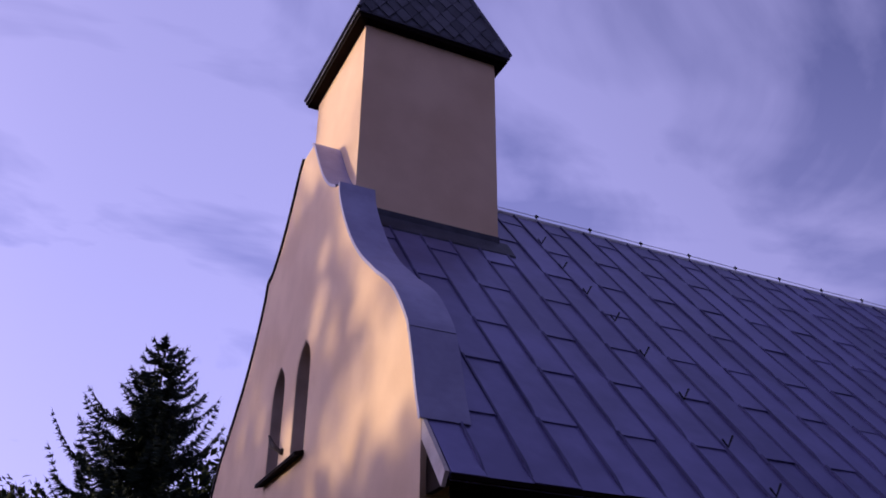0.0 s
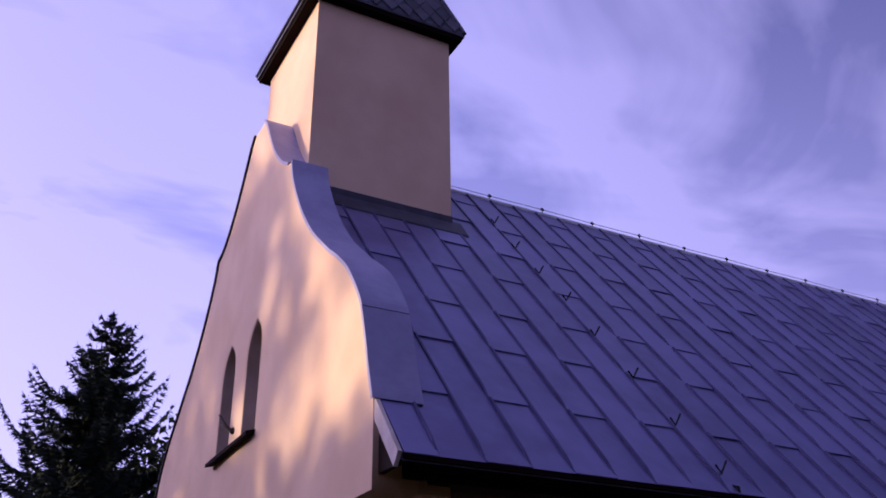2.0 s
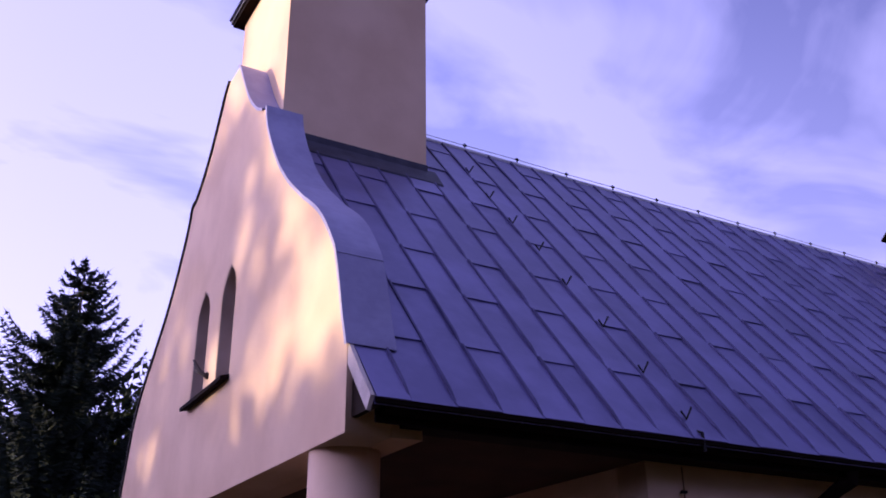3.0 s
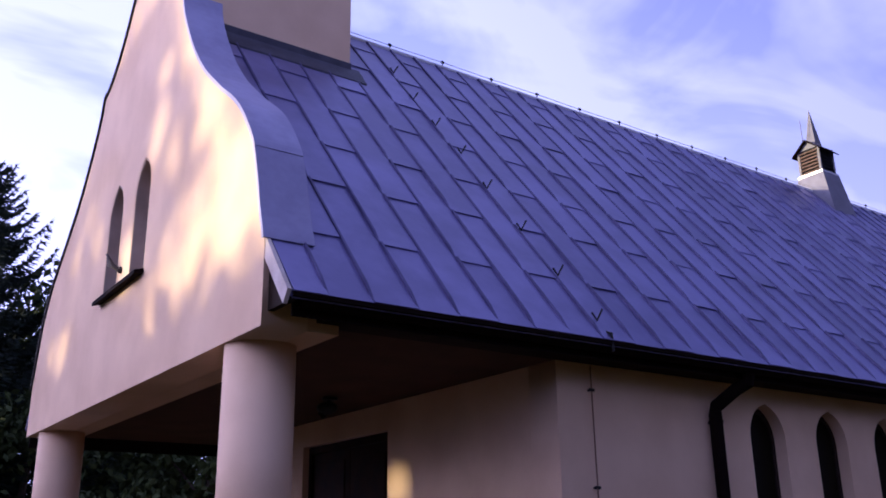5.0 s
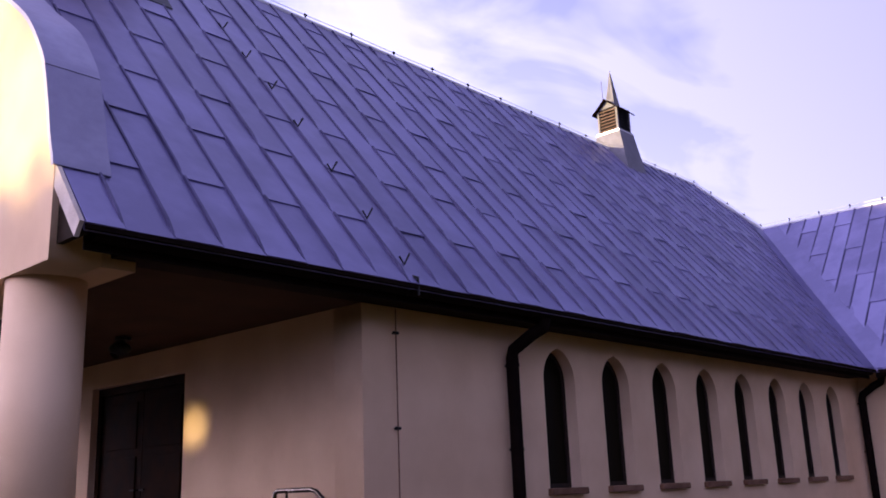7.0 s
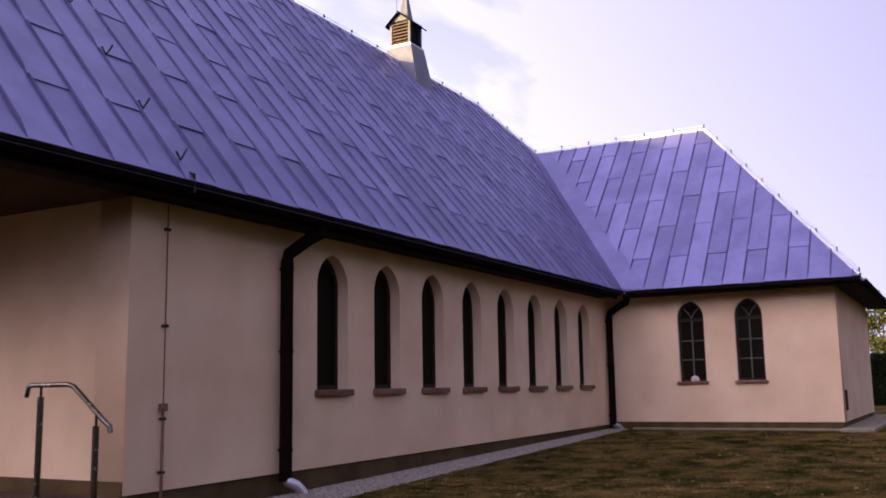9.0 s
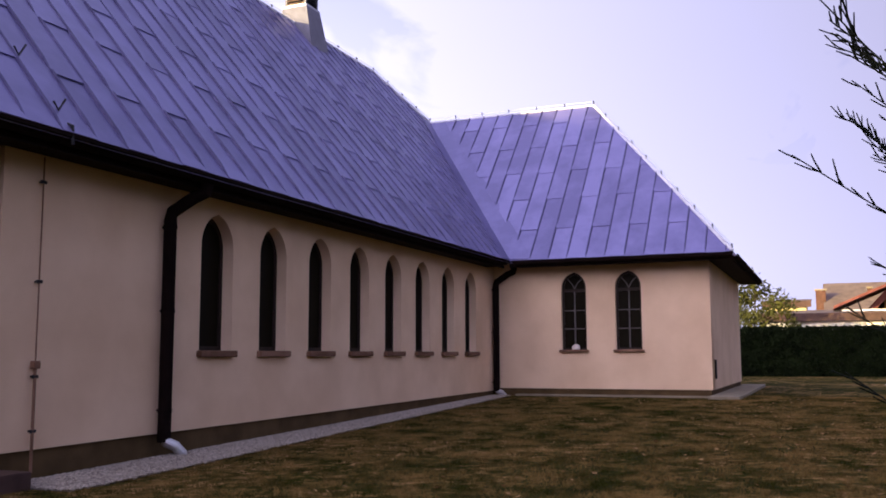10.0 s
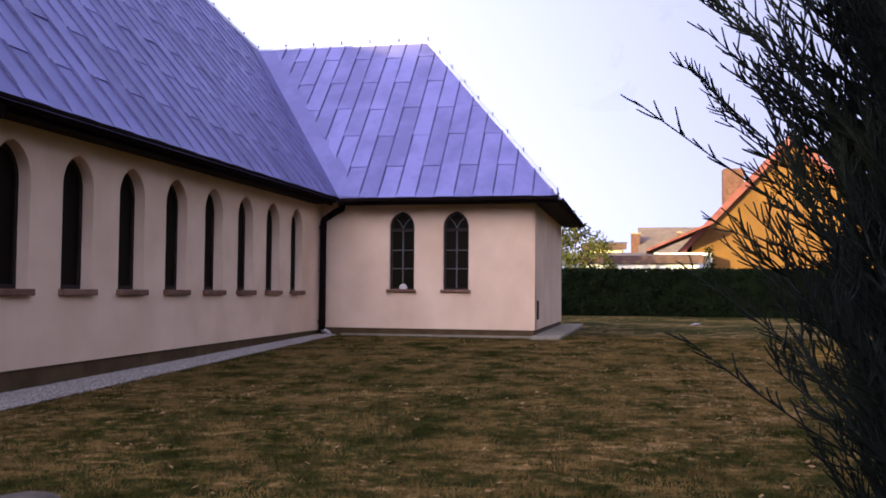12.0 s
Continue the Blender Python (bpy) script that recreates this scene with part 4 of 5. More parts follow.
# ---- ridge turret ----
def ridge_turret(cx):
    cy, w = RIDGE_Y - 0.02, 0.26
    t = empty("ridge_turret", (cx, cy, 8.0), label="small louvred ridge turret with a metal spirelet", category="turret")
    bm = bmesh.new()
    lo = [(-0.38, -0.50, -0.42), (0.38, -0.50, -0.42), (0.38, 0.50, -0.42), (-0.38, 0.50, -0.42)]
    hi = [(-w - 0.03, -w - 0.03, 0.62), (w + 0.03, -w - 0.03, 0.62), (w + 0.03, w + 0.03, 0.62), (-w - 0.03, w + 0.03, 0.62)]
    a, b = [bm.verts.new(p) for p in lo], [bm.verts.new(p) for p in hi]
    bm.faces.new(b)
    for k in range(4):
        bm.faces.new((a[k], a[(k + 1) % 4], b[(k + 1) % 4], b[k]))
    part("base", bm, TURRET, t, "flared blue-grey sheet base")
    part("collar", boxed(-w - 0.035, -w - 0.035, 0.58, w + 0.035, w + 0.035, 0.635, 0.006), GALV, t, "bright folded sheet collar")
    part("core", boxed(-w + 0.05, -w + 0.05, 0.62, w - 0.05, w - 0.05, 1.2), BLACK, t)
    for sx in (-1, 1):
        for sy in (-1, 1):
            part("corner_post", boxed(sx * (w - 0.05), sy * (w - 0.05), 0.62, sx * w, sy * w, 1.2), ZINC, t)
    for k in range(7):
        z = 0.67 + 0.075 * k
        for sx in (-1, 1):
            bm = bmesh.new()
            prism(bm, [(sx * (w - 0.04), -w + 0.05, z + 0.045), (sx * (w + 0.01), -w + 0.05, z), (sx * (w + 0.01), w - 0.05, z), (sx * (w - 0.04), w - 0.05, z + 0.045)], (0, 0, -0.012))
            part("louvre", bm, LOUVRE, t)
            # y-side louvres coloured black to stand for the shade on those faces
            bm = bmesh.new()
            prism(bm, [(-w + 0.05, sx * (w - 0.04), z + 0.045), (-w + 0.05, sx * (w + 0.01), z), (w - 0.05, sx * (w + 0.01), z), (w - 0.05, sx * (w - 0.04), z + 0.045)], (0, 0, -0.012))
            part("louvre", bm, BLACK, t)
    bm = bmesh.new()
    e = w + 0.08
    prof = [(-e, 1.10), (0, 1.40), (e, 1.10), (e, 1.07), (0, 1.36), (-e, 1.07)]
    prism(bm, [(x_, y_, z_) for x_, y_, z_ in [(-e, p, q) for p, q in prof]], (2 * e, 0, 0))
    part("roof", bm, GUTTER, t, "small dark pitched roof")
    bm = bmesh.new()
    prism(bm, [(-w, -w, 1.19), (-w, w, 1.19), (-w, 0, 1.38)], (2 * w, 0, 0))
    part("gablet", bm, ZINC, t)
    bm = bmesh.new()
    r = 0.13
    q = [bm.verts.new(p) for p in ((-r, -r, 1.22), (r, -r, 1.22), (r, r, 1.22), (-r, r, 1.22))]
    tip = bm.verts.new((0, 0, 2.2))
    for k in range(4):
        bm.faces.new((q[k], q[(k + 1) % 4], tip))
    bm.faces.new(q[::-1])
    part("spirelet", bm, ZINC, t, "pointed galvanised spirelet")
    part("lightning_rod", tube(bmesh.new(), [(-0.22, 0.1, 1.1), (-0.23, 0.1, 1.9)], 0.008, 6), ZINC, t)
    return t


ridge_turret(11.15)

# ---- lightning conductor ----
def conductor(name, pts, clips, label, r=0.006, lift=0.075):
    """A wire that stands off the roof on small clips."""
    c = empty(name, tuple(pts[0]), label=label, category="lightning conductor")
    rel(link("wire", tube(bmesh.new(), [Vector(p) + Vector((0, 0, lift)) for p in pts], r, 6), GALV), c)
    for a in clips:
        bm = tube(bmesh.new(), [Vector(a), Vector(a) + Vector((0, 0, lift + 0.03))], 0.011, 6)
        box(bm, a[0] - 0.03, a[1] - 0.012, a[2] + lift - 0.01, a[0] + 0.03, a[1] + 0.012, a[2] + lift + 0.014)
        rel(link("clip", bm, BLACK), c)
    return c


ridge_pts = [(TX1, RIDGE_Y, RIDGE_Z + 0.02)] + [(x, RIDGE_Y, RIDGE_Z + 0.02 + 0.01 * (i % 2)) for i, x in enumerate([0.5 + 0.95 * k for k in range(15)])] + [(NAVE_END, RIDGE_Y, RIDGE_Z + 0.03)]
k = 4
down = [(NAVE_END + (WING_RIDGE_X - NAVE_END) * i / k, RIDGE_Y + (VALLEY_Y - RIDGE_Y) * i / k, RIDGE_Z + (WING_RIDGE_Z - RIDGE_Z) * i / k + 0.03) for i in range(1, k + 1)]
over = [(WING_RIDGE_X, VALLEY_Y + (WING_HIP_Y - VALLEY_Y) * i / 6, WING_RIDGE_Z + 0.03) for i in range(1, 7)]
hip = [(WING_RIDGE_X + (WING_EAVE - WING_RIDGE_X) * i / 9, WING_HIP_Y + (WING_END_EAVE - WING_HIP_Y) * i / 9, WING_RIDGE_Z + (EAVE_Z - WING_RIDGE_Z) * i / 9 + 0.03) for i in range(1, 10)]
conductor("ridge_conductor", ridge_pts + down + over + hip, ridge_pts[1:] + down + over + hip, "thin steel lightning wire on clips along the ridges")
bm = bmesh.new()
for a, b in zip(ridge_pts[:1] + [ridge_pts[-1]], [ridge_pts[-1], down[-1]]):
    tube(bm, [Vector(a) - Vector((0, 0, 0.02)), Vector(b) - Vector((0, 0, 0.02))], 0.042, 8)
tube(bm, [Vector(down[-1]) - Vector((0, 0, 0.03)), Vector(over[-1]) - Vector((0, 0, 0.03))], 0.042, 8)
tube(bm, [Vector(over[-1]) - Vector((0, 0, 0.03)), Vector(hip[-1]) - Vector((0, 0, 0.03))], 0.042, 8)
tagged(link("ridge_cap", bm, CAP), "rounded bright metal ridge and hip caps", "ridge cap", kind="structure")
on_roof = lambda x, y: (x, y, EAVE_Z + SLOPE * (y - EAVE_Y) + 0.01)


def roof_hook(x, y):
    """A bent hook of flat steel standing on the roof."""
    px, py, pz = on_roof(x, y)
    bm = bmesh.new()
    tube(bm, [(px - 0.04, py, pz + 0.075), (px, py - 0.02, pz + 0.0), (px + 0.065, py - 0.03, pz + 0.115)], 0.011, 5)
    return tagged(link("roof_hook", bm, BLACK), "small black V-shaped wire holder on the roof", "roof hook", group="roof hooks")


bm = tube(boxed(-0.5, RIDGE_Y - 0.03, RIDGE_Z - 0.01, -0.4, RIDGE_Y + 0.03, RIDGE_Z + 0.12, 0.01), [(-0.62, RIDGE_Y, RIDGE_Z + 0.13), (-0.3, RIDGE_Y, RIDGE_Z + 0.1)], 0.018, 6)
tagged(link("ridge_clamp", bm, BLACK), "dark wire clamp on the ridge beside the tower", "clamp")
for x, y in HOOKS_AT:
    roof_hook(x, y)
rod = empty("wall_conductor", (0.4, -0.05, 0), label="thin rusty lightning wire clipped to the wall", category="lightning conductor")
part("wire", tube(bmesh.new(), [(0, 0, 2.85), (0, 0, 1.0)], 0.008, 6), SILL, rod)
part("guard_tube", tube(bmesh.new(), [(0, 0, 1.0), (0, 0, 0.02)], 0.014, 8), SILL, rod)
part("junction_clamp", boxed(-0.035, -0.03, 0.93, 0.035, 0.03, 1.0, 0.008), SILL, rod)
for z in (2.62, 1.71, 0.86, 0.38):
    part("clip", box(tube(bmesh.new(), [(-0.03, 0, z), (0.03, 0, z)], 0.016, 8), -0.008, 0, z - 0.008, 0.008, 0.05, z + 0.008), BLACK, rod)
bm = tube(bmesh.new(), [on_roof(0.2, EAVE_Y + 0.05), (0.2, EAVE_Y - 0.01, EAVE_Z + 0.05), (0.2, EAVE_Y - 0.02, EAVE_Z - 0.12)], 0.016, 6)
tagged(link("gutter_clamp", bm, BLACK), "black wire clamp at the gutter's edge", "clamp")

# ---- along the walls ----
gravel_edge = lambda x: -0.86 + 0.033 * x
bm = bmesh.new()
rng = random.Random(12)
inner = [(-0.02 + 0.26 * k, 0.029) for k in range(50)]
outer = [(x, gravel_edge(x) + rng.uniform(-0.05, 0.05)) for x, y in inner]
for p, q, r, w in zip(inner, inner[1:], outer[1:], outer):
    bm.faces.new([bm.verts.new((x, y, rise_at(x) + 0.006)) for x, y in (w, r, q, p)])
bmesh.ops.remove_doubles(bm, verts=bm.verts[:], dist=0.001)
tagged(link("gravel_strip", bm, SOIL), "strip of soil under gravel along the nave wall", "gravel", kind="structure")


def scatter(name, boxes, count, size, mat, label, category, flat=0.6, seed=3):
    """Many small stones or leaves in one mesh."""
    rng = random.Random(seed)
    verts, faces = [], []
    for _ in range(count):
        x0, y0, x1, y1, z = rng.choice(boxes)
        x = rng.uniform(x0, x1)
        c = Vector((x, rng.uniform(y0, y1), z + rise_at(x)))
        s = rng.uniform(0.5, 1.0) * size
        m = Euler((rng.uniform(-0.4, 0.4), rng.uniform(-0.4, 0.4), rng.uniform(0, 6.3))).to_matrix()
        b = len(verts)
        for p in ((s, 0, 0), (0, s * 0.8, 0), (-s, 0, 0), (0, -s * 0.8, 0), (0, 0, s * flat), (0, 0, -s * flat)):
            verts.append(c + m @ Vector(p))
        faces += [(b, b + 1, b + 4), (b + 1, b + 2, b + 4), (b + 2, b + 3, b + 4), (b + 3, b, b + 4), (b + 1, b, b + 5), (b + 2, b + 1, b + 5), (b + 3, b + 2, b + 5), (b, b + 3, b + 5)]
    me = bpy.data.meshes.new(name)
    me.from_pydata(verts, [], faces)
    me.materials.append(mat)
    return tagged(new(name, me), label, category, kind="stuff")


scatter("pebbles", [(x, gravel_edge(x) - 0.03, x + 0.5, -0.10, 0.016) for x in [0.5 * k for k in range(25)]], 17000, 0.034, PEBBLE, "loose grey pebbles along the nave wall", "pebbles")
bm = boxed(WING_X - 0.7, WING_END - 0.55, 0.1, WING_BACK + 0.5, WING_END + 0.02, 0.25, 0.01)
tagged(link("pavement", bm, CONCRETE), "pale concrete apron beside the wing's end wall", "pavement", kind="structure")
bm = boxed(WING_X - 0.14, WING_END + 0.03, 0.1, WING_X + 0.02, -0.5, 0.225, 0.01)
tagged(link("kerb", bm, CONCRETE), "low concrete edging below the wing wall", "kerb", kind="structure")
meter = empty("wall_hatch", (13.35, WING_END, 0.55), label="narrow brown hatch on the wing's end wall", category="hatch")
part("plate", boxed(-0.03, -0.03, 0, 0.13, 0.01, 0.38, 0.005), FRAME, meter)

ball = bmesh.new()
bmesh.ops.create_uvsphere(ball, u_segments=20, v_segments=12, radius=0.085)
bmesh.ops.bisect_plane(ball, geom=ball.verts[:] + ball.edges[:] + ball.faces[:], plane_co=(0, 0, -0.03), plane_no=(0, 0, 1), clear_inner=True)
bmesh.ops.contextual_create(ball, geom=[e for e in ball.edges if e.is_boundary])
bmesh.ops.translate(ball, verts=ball.verts[:], vec=(WING_X + 0.03, wing_windows[0] - 0.03, 1.14 + 0.03))
tagged(link("globe", ball, VERGE, smooth=True), "pale round globe on the window sill", "ornament")

# bare trodden patch in the lawn
def bare_patch(x, y, seed=6):
    rng = random.Random(seed)
    bm = bmesh.new()
    ring = []
    for k in range(18):
        a = 2 * math.pi * k / 18
        r = rng.uniform(0.75, 1.1)
        ring.append(bm.verts.new((x + 0.34 * r * math.cos(a), y + 0.30 * r * math.sin(a), -0.049)))
    top = [bm.verts.new((x + (v.co.x - x) * 0.8, y + (v.co.y - y) * 0.8, -0.03)) for v in ring]
    bm.faces.new(top)
    for k in range(18):
        bm.faces.new((ring[k], ring[(k + 1) % 18], top[(k + 1) % 18], top[k]))
    return tagged(link("bare_soil", bm, SOIL), "bare grey trodden soil in the lawn", "soil", kind="structure")


bare_patch(*SLAB_AT)
bm = bmesh.new()
bmesh.ops.create_icosphere(bm, subdivisions=2, radius=0.10, matrix=Matrix.Translation((21.8, -8.1, 0.21)) @ Matrix.Diagonal((1.1, 1.5, 0.5, 1)))
for v in bm.verts:
    v.co += Vector((math.sin(31 * v.co.y), math.sin(23 * v.co.x), math.sin(17 * v.co.y + 5 * v.co.x))) * 0.012
tagged(link("stone", bm, PEBBLE), "pale rough stone lying on the lawn", "stone")
# ---- grass ----
def grass(x0, y0, x1, y1, count, seed):
    rng = random.Random(seed)
    verts, faces = [], []
    for _ in range(count // 9):
        cx, cy = rng.uniform(x0, x1), rng.uniform(y0, y1)
        if (-0.1 < cx < WING_X and cy > gravel_edge(cx) + rng.gauss(0, 0.06)) or (cx > WING_X - 0.6 and cy > WING_END - 0.5):
            continue
        r = rng.uniform(0.02, 0.09)
        for _ in range(rng.randint(6, 22)):
            x, y = cx + rng.gauss(0, r), cy + rng.gauss(0, r)
            h, a, w = rng.uniform(0.012, 0.04), rng.uniform(0, 6.28), rng.uniform(0.002, 0.0045)
            dx, dy = math.cos(a) * w, math.sin(a) * w
            lx, ly = rng.uniform(-0.03, 0.03), rng.uniform(-0.03, 0.03)
            b = len(verts)
            g = rise_at(x)
            verts += [(x - dx, y - dy, g), (x + dx, y + dy, g), (x + lx, y + ly, g + h)]
            faces.append((b, b + 1, b + 2))
    me = bpy.data.meshes.new("grass")
    me.from_pydata(verts, [], faces)
    me.materials.append(GRASS)
    return tagged(new("grass", me), "short sparse grass on the half-dry lawn", "grass", kind="stuff")


GRASS = material("grass_blades", (0.022, 0.025, 0.004), (0.20, 0.122, 0.04), 0.9, scale=2.0, grain=9, spread=0.27, bump=0.0, spec=0.03)
grass(-3, -10, 14, -0.4, 230000, 5)
DRYLEAF = material("fallen_leaves", (0.20, 0.10, 0.035), (0.36, 0.22, 0.09), 0.9, scale=3, grain=30, bump=0.1)
scatter("fallen_leaves", [(-2, -11, 30, -5.2, 0.02), (-1, -9, 12.5, -0.8, 0.02)], 700, 0.035, DRYLEAF, "scattered dry fallen leaves on the lawn", "leaves", 0.12, 9)

# ---- trees ----
# gap cut into the crowns so the low sun reaches the porch wall
GAP_FOOT, GAP_R = Vector(GAP_AT), 0.32


def crown_mesh(clumps, per, leaf, seed, droop=0.0, base=(0, 0)):
    """Leaves as small bent quads in clumps (x, y, z, radius)."""
    rng = random.Random(seed)
    verts, faces = [], []
    for cx, cy, cz, r in clumps:
        for _ in range(int(per * r * r)):
            d = Vector((rng.gauss(0, 1), rng.gauss(0, 1), rng.gauss(0, 0.85))).normalized() * r * rng.uniform(0.35, 1.05)
            c = Vector((cx, cy, cz)) + d
            w = c + Vector((base[0], base[1], 0)) - GAP_FOOT
            if (w - sun_dir * w.dot(sun_dir)).length < GAP_R:
                continue
            m = Euler((rng.uniform(-1.2, 1.2), rng.uniform(-1.2, 1.2), rng.uniform(0, 6.3))).to_matrix()
            s = leaf * rng.uniform(0.6, 1.3)
            b = len(verts)
            for p in ((-s, 0, 0), (0, -s * 0.55, s * 0.12), (s, 0, -s * droop), (0, s * 0.55, s * 0.12)):
                verts.append(c + m @ Vector(p))
            faces.append((b, b + 1, b + 2, b + 3))
    me = bpy.data.meshes.new("crown")
    me.from_pydata(verts, [], faces)
    return me


def leafy_tree(x, y, height, spread, mat, label, seed, leaf=0.16, per=90, base=0.25):
    rng = random.Random(seed)
    t = empty("tree", (x, y, 0), label=label, category="tree")
    part("trunk", tube(bmesh.new(), [(0, 0, -0.1), (0.05, 0.03, height * 0.3), (-0.05, 0.08, height * 0.55), (0, 0, height * 0.85)], height * 0.022, 10, height * 0.005), BARK, t)
    clumps = []
    for k in range(26):
        a, z = rng.uniform(0, 6.28), rng.uniform(base, 0.96)
        r = spread * math.sin(math.pi * min(1, (z - base) / (1 - base) * 0.85 + 0.12)) * rng.uniform(0.3, 1.0)
        c = (r * math.cos(a), r * math.sin(a), height * z)
        clumps.append((*c, spread * rng.uniform(0.24, 0.42)))
        if k % 3 == 0:
            part("limb", tube(bmesh.new(), [(0, 0, height * z * 0.6), (c[0] * 0.5, c[1] * 0.5, height * z * 0.82), c], height * 0.008, 6, 0.012), BARK, t)
    me = crown_mesh(clumps, per, leaf, seed, 0.0, (x, y))
    me.materials.append(mat)
    ob = new("crown", me)
    ob.parent = t
    return t


def spruce(x, y, height, spread, seed):
    """A spruce: whorls of drooping boughs, each set with short twigs."""
    rng = random.Random(seed)
    t = empty("spruce_tree", (x, y, 0), label="tall dark spruce with upturned branch tips", category="tree")
    part("trunk", tube(bmesh.new(), [(0, 0, -0.1), (0, 0, height * 0.5), (0.04, 0, height * 0.985)], height * 0.016, 8, 0.012), BARK, t)
    verts, faces = [], []

    def blade(p, d, w):
        n = d.cross(Vector((rng.uniform(-1, 1), rng.uniform(-1, 1), rng.uniform(-1, 1)))).normalized() * w
        b = len(verts)
        verts.extend([p - n, p + n, p + d])
        faces.append((b, b + 1, b + 2))

    z = 1.2
    while z < height * 0.995:
        k = 1 - z / height
        for _ in range(rng.choice((5, 6, 7))):
            a = rng.uniform(0, 6.28)
            ln = spread * (k ** 0.85) * rng.uniform(0.55, 1.25) + 0.2
            bend = rng.uniform(0.35, 0.75)
            out = Vector((math.cos(a), math.sin(a), 0))
            side = Vector((-out.y, out.x, 0))
            steps = max(4, int(ln / 0.09))
            for s in range(steps):
                f = (s + 1) / steps
                p = out * ln * f + Vector((0, 0, z + ln * (-0.16 * f + bend * f * f * f)))
                for sg in (-1, 1):
                    for j in range(5):
                        tl = (0.10 + 0.36 * ln * (1 - f) * 0.7 + 0.06 * rng.random())
                        d = (side * sg * rng.uniform(0.5, 1) + out * rng.uniform(0.3, 0.9) + Vector((0, 0, rng.uniform(-0.5, 0.45)))).normalized() * tl
                        blade(p, d, 0.026 + 0.014 * rng.random())
                blade(p, (out + Vector((0, 0, 0.9))).normalized() * 0.2, 0.018)
            for j in range(6):
                f = 1 - 0.045 * j
                blade(out * ln * f + Vector((0, 0, z + ln * (-0.16 * f + bend * f * f * f))), (out * 0.5 + side * rng.uniform(-0.4, 0.4) + Vector((0, 0, 1))).normalized() * rng.uniform(0.14, 0.28), 0.016)
        z += 0.16 + 0.12 * rng.random()
    for _ in range(60):
        p = Vector((0, 0, height * rng.uniform(0.955, 1.0)))
        blade(p, Vector((rng.uniform(-1, 1), rng.uniform(-1, 1), rng.uniform(0.5, 2))).normalized() * 0.14, 0.014)
    me = bpy.data.meshes.new("crown")
    me.from_pydata(verts, [], faces)
    me.materials.append(NEEDLE)
    ob = new("crown", me)
    ob.parent = t
    return t


for x, y, h, s, seed in SPRUCES:
    spruce(x, y, h, s, seed)
for x, y, h, s, seed in LEFT_TREES:
    leafy_tree(x, y, h, s, LEAF, "dark leafy tree behind the church", seed, 0.13, 260)
# trees outside the view, put between the low sun and the gable, porch and lawn
for x, y, h, s, seed, leaves, base in SHADE_TREES:
    leafy_tree(x, y, h, s, LEAF, "unseen leafy tree placed to shade the church front and lawn", seed, SHADE_LEAF, leaves, base)
# unseen row behind the camera, added to cut low skylight on walls and porch
for k in range(9):
    leafy_tree(-30 + 6.0 * k, -21 - 1.0 * (k % 2), 8.5, 4.4, LEAF, "unseen dark tree added to block the low sky", 80 + k, 0.2, 110, 0.02)
leafy_tree(41, -3.5, 4.75, 1.75, AUTUMN, "yellowing bushy tree beyond the wing", 21, 0.09, 700, 0.08)

# ---- hedge ----
def hedge(x, y0, y1, height, depth):
    rng = random.Random(8)
    verts, faces = [], []
    n = int((y1 - y0) * 900)
    for _ in range(n):
        y = rng.uniform(y0, y1)
        if rng.random() < 0.25:
            p = Vector((rng.uniform(x, x + depth), y, height + rng.gauss(0, 0.03)))
        else:
            p = Vector((x + rng.gauss(0, 0.05), y, rng.uniform(0.0, height)))
        m = Euler((rng.uniform(0, 6.3), rng.uniform(0, 6.3), rng.uniform(0, 6.3))).to_matrix()
        s = rng.uniform(0.05, 0.10)
        b = len(verts)
        verts += [p + m @ Vector(q) for q in ((-s, 0, 0), (0, -s * 0.5, 0), (s, 0, 0), (0, s * 0.5, 0))]
        faces.append((b, b + 1, b + 2, b + 3))
    h = empty("hedge", (x, (y0 + y1) / 2, 0), label="tall clipped dark green hedge behind the lawn", category="hedge")
    me = bpy.data.meshes.new("leaves")
    me.from_pydata(verts, [], faces)
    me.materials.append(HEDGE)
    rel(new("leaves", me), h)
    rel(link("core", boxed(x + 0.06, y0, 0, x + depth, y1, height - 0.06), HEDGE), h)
    return h


hedge(31.5, -30, 12, 2.0, 0.9)

# ---- houses beyond the hedge ----
WHITEWALL = material("white_render", (0.62, 0.60, 0.60), (0.74, 0.72, 0.72), 0.9, scale=0.8, grain=30, bump=0.1)
YELLOWWALL = material("pale_yellow_render", (0.62, 0.52, 0.27), (0.72, 0.62, 0.36), 0.9, scale=0.8, grain=30, bump=0.1)
ORANGEWALL = material("orange_render", (0.10, 0.046, 0.01), (0.15, 0.072, 0.016), 0.9, scale=0.5, grain=20, bump=0.1)
REDROOF = material("red_tile_roof", (0.12, 0.035, 0.028), (0.19, 0.062, 0.048), 0.8, scale=2, grain=14, bump=0.4, depth=0.04)
BROWNROOF = material("brown_tile_roof", (0.11, 0.08, 0.065), (0.17, 0.125, 0.10), 0.85, scale=2, grain=14, bump=0.4, depth=0.04)
BRICK = material("red_brick", (0.07, 0.032, 0.022), (0.12, 0.058, 0.04), 0.9, scale=5, grain=30, bump=0.3)


FASCIA = material("brown_fascia", (0.05, 0.028, 0.022), (0.09, 0.05, 0.04), 0.8, scale=2, grain=14, bump=0.2)


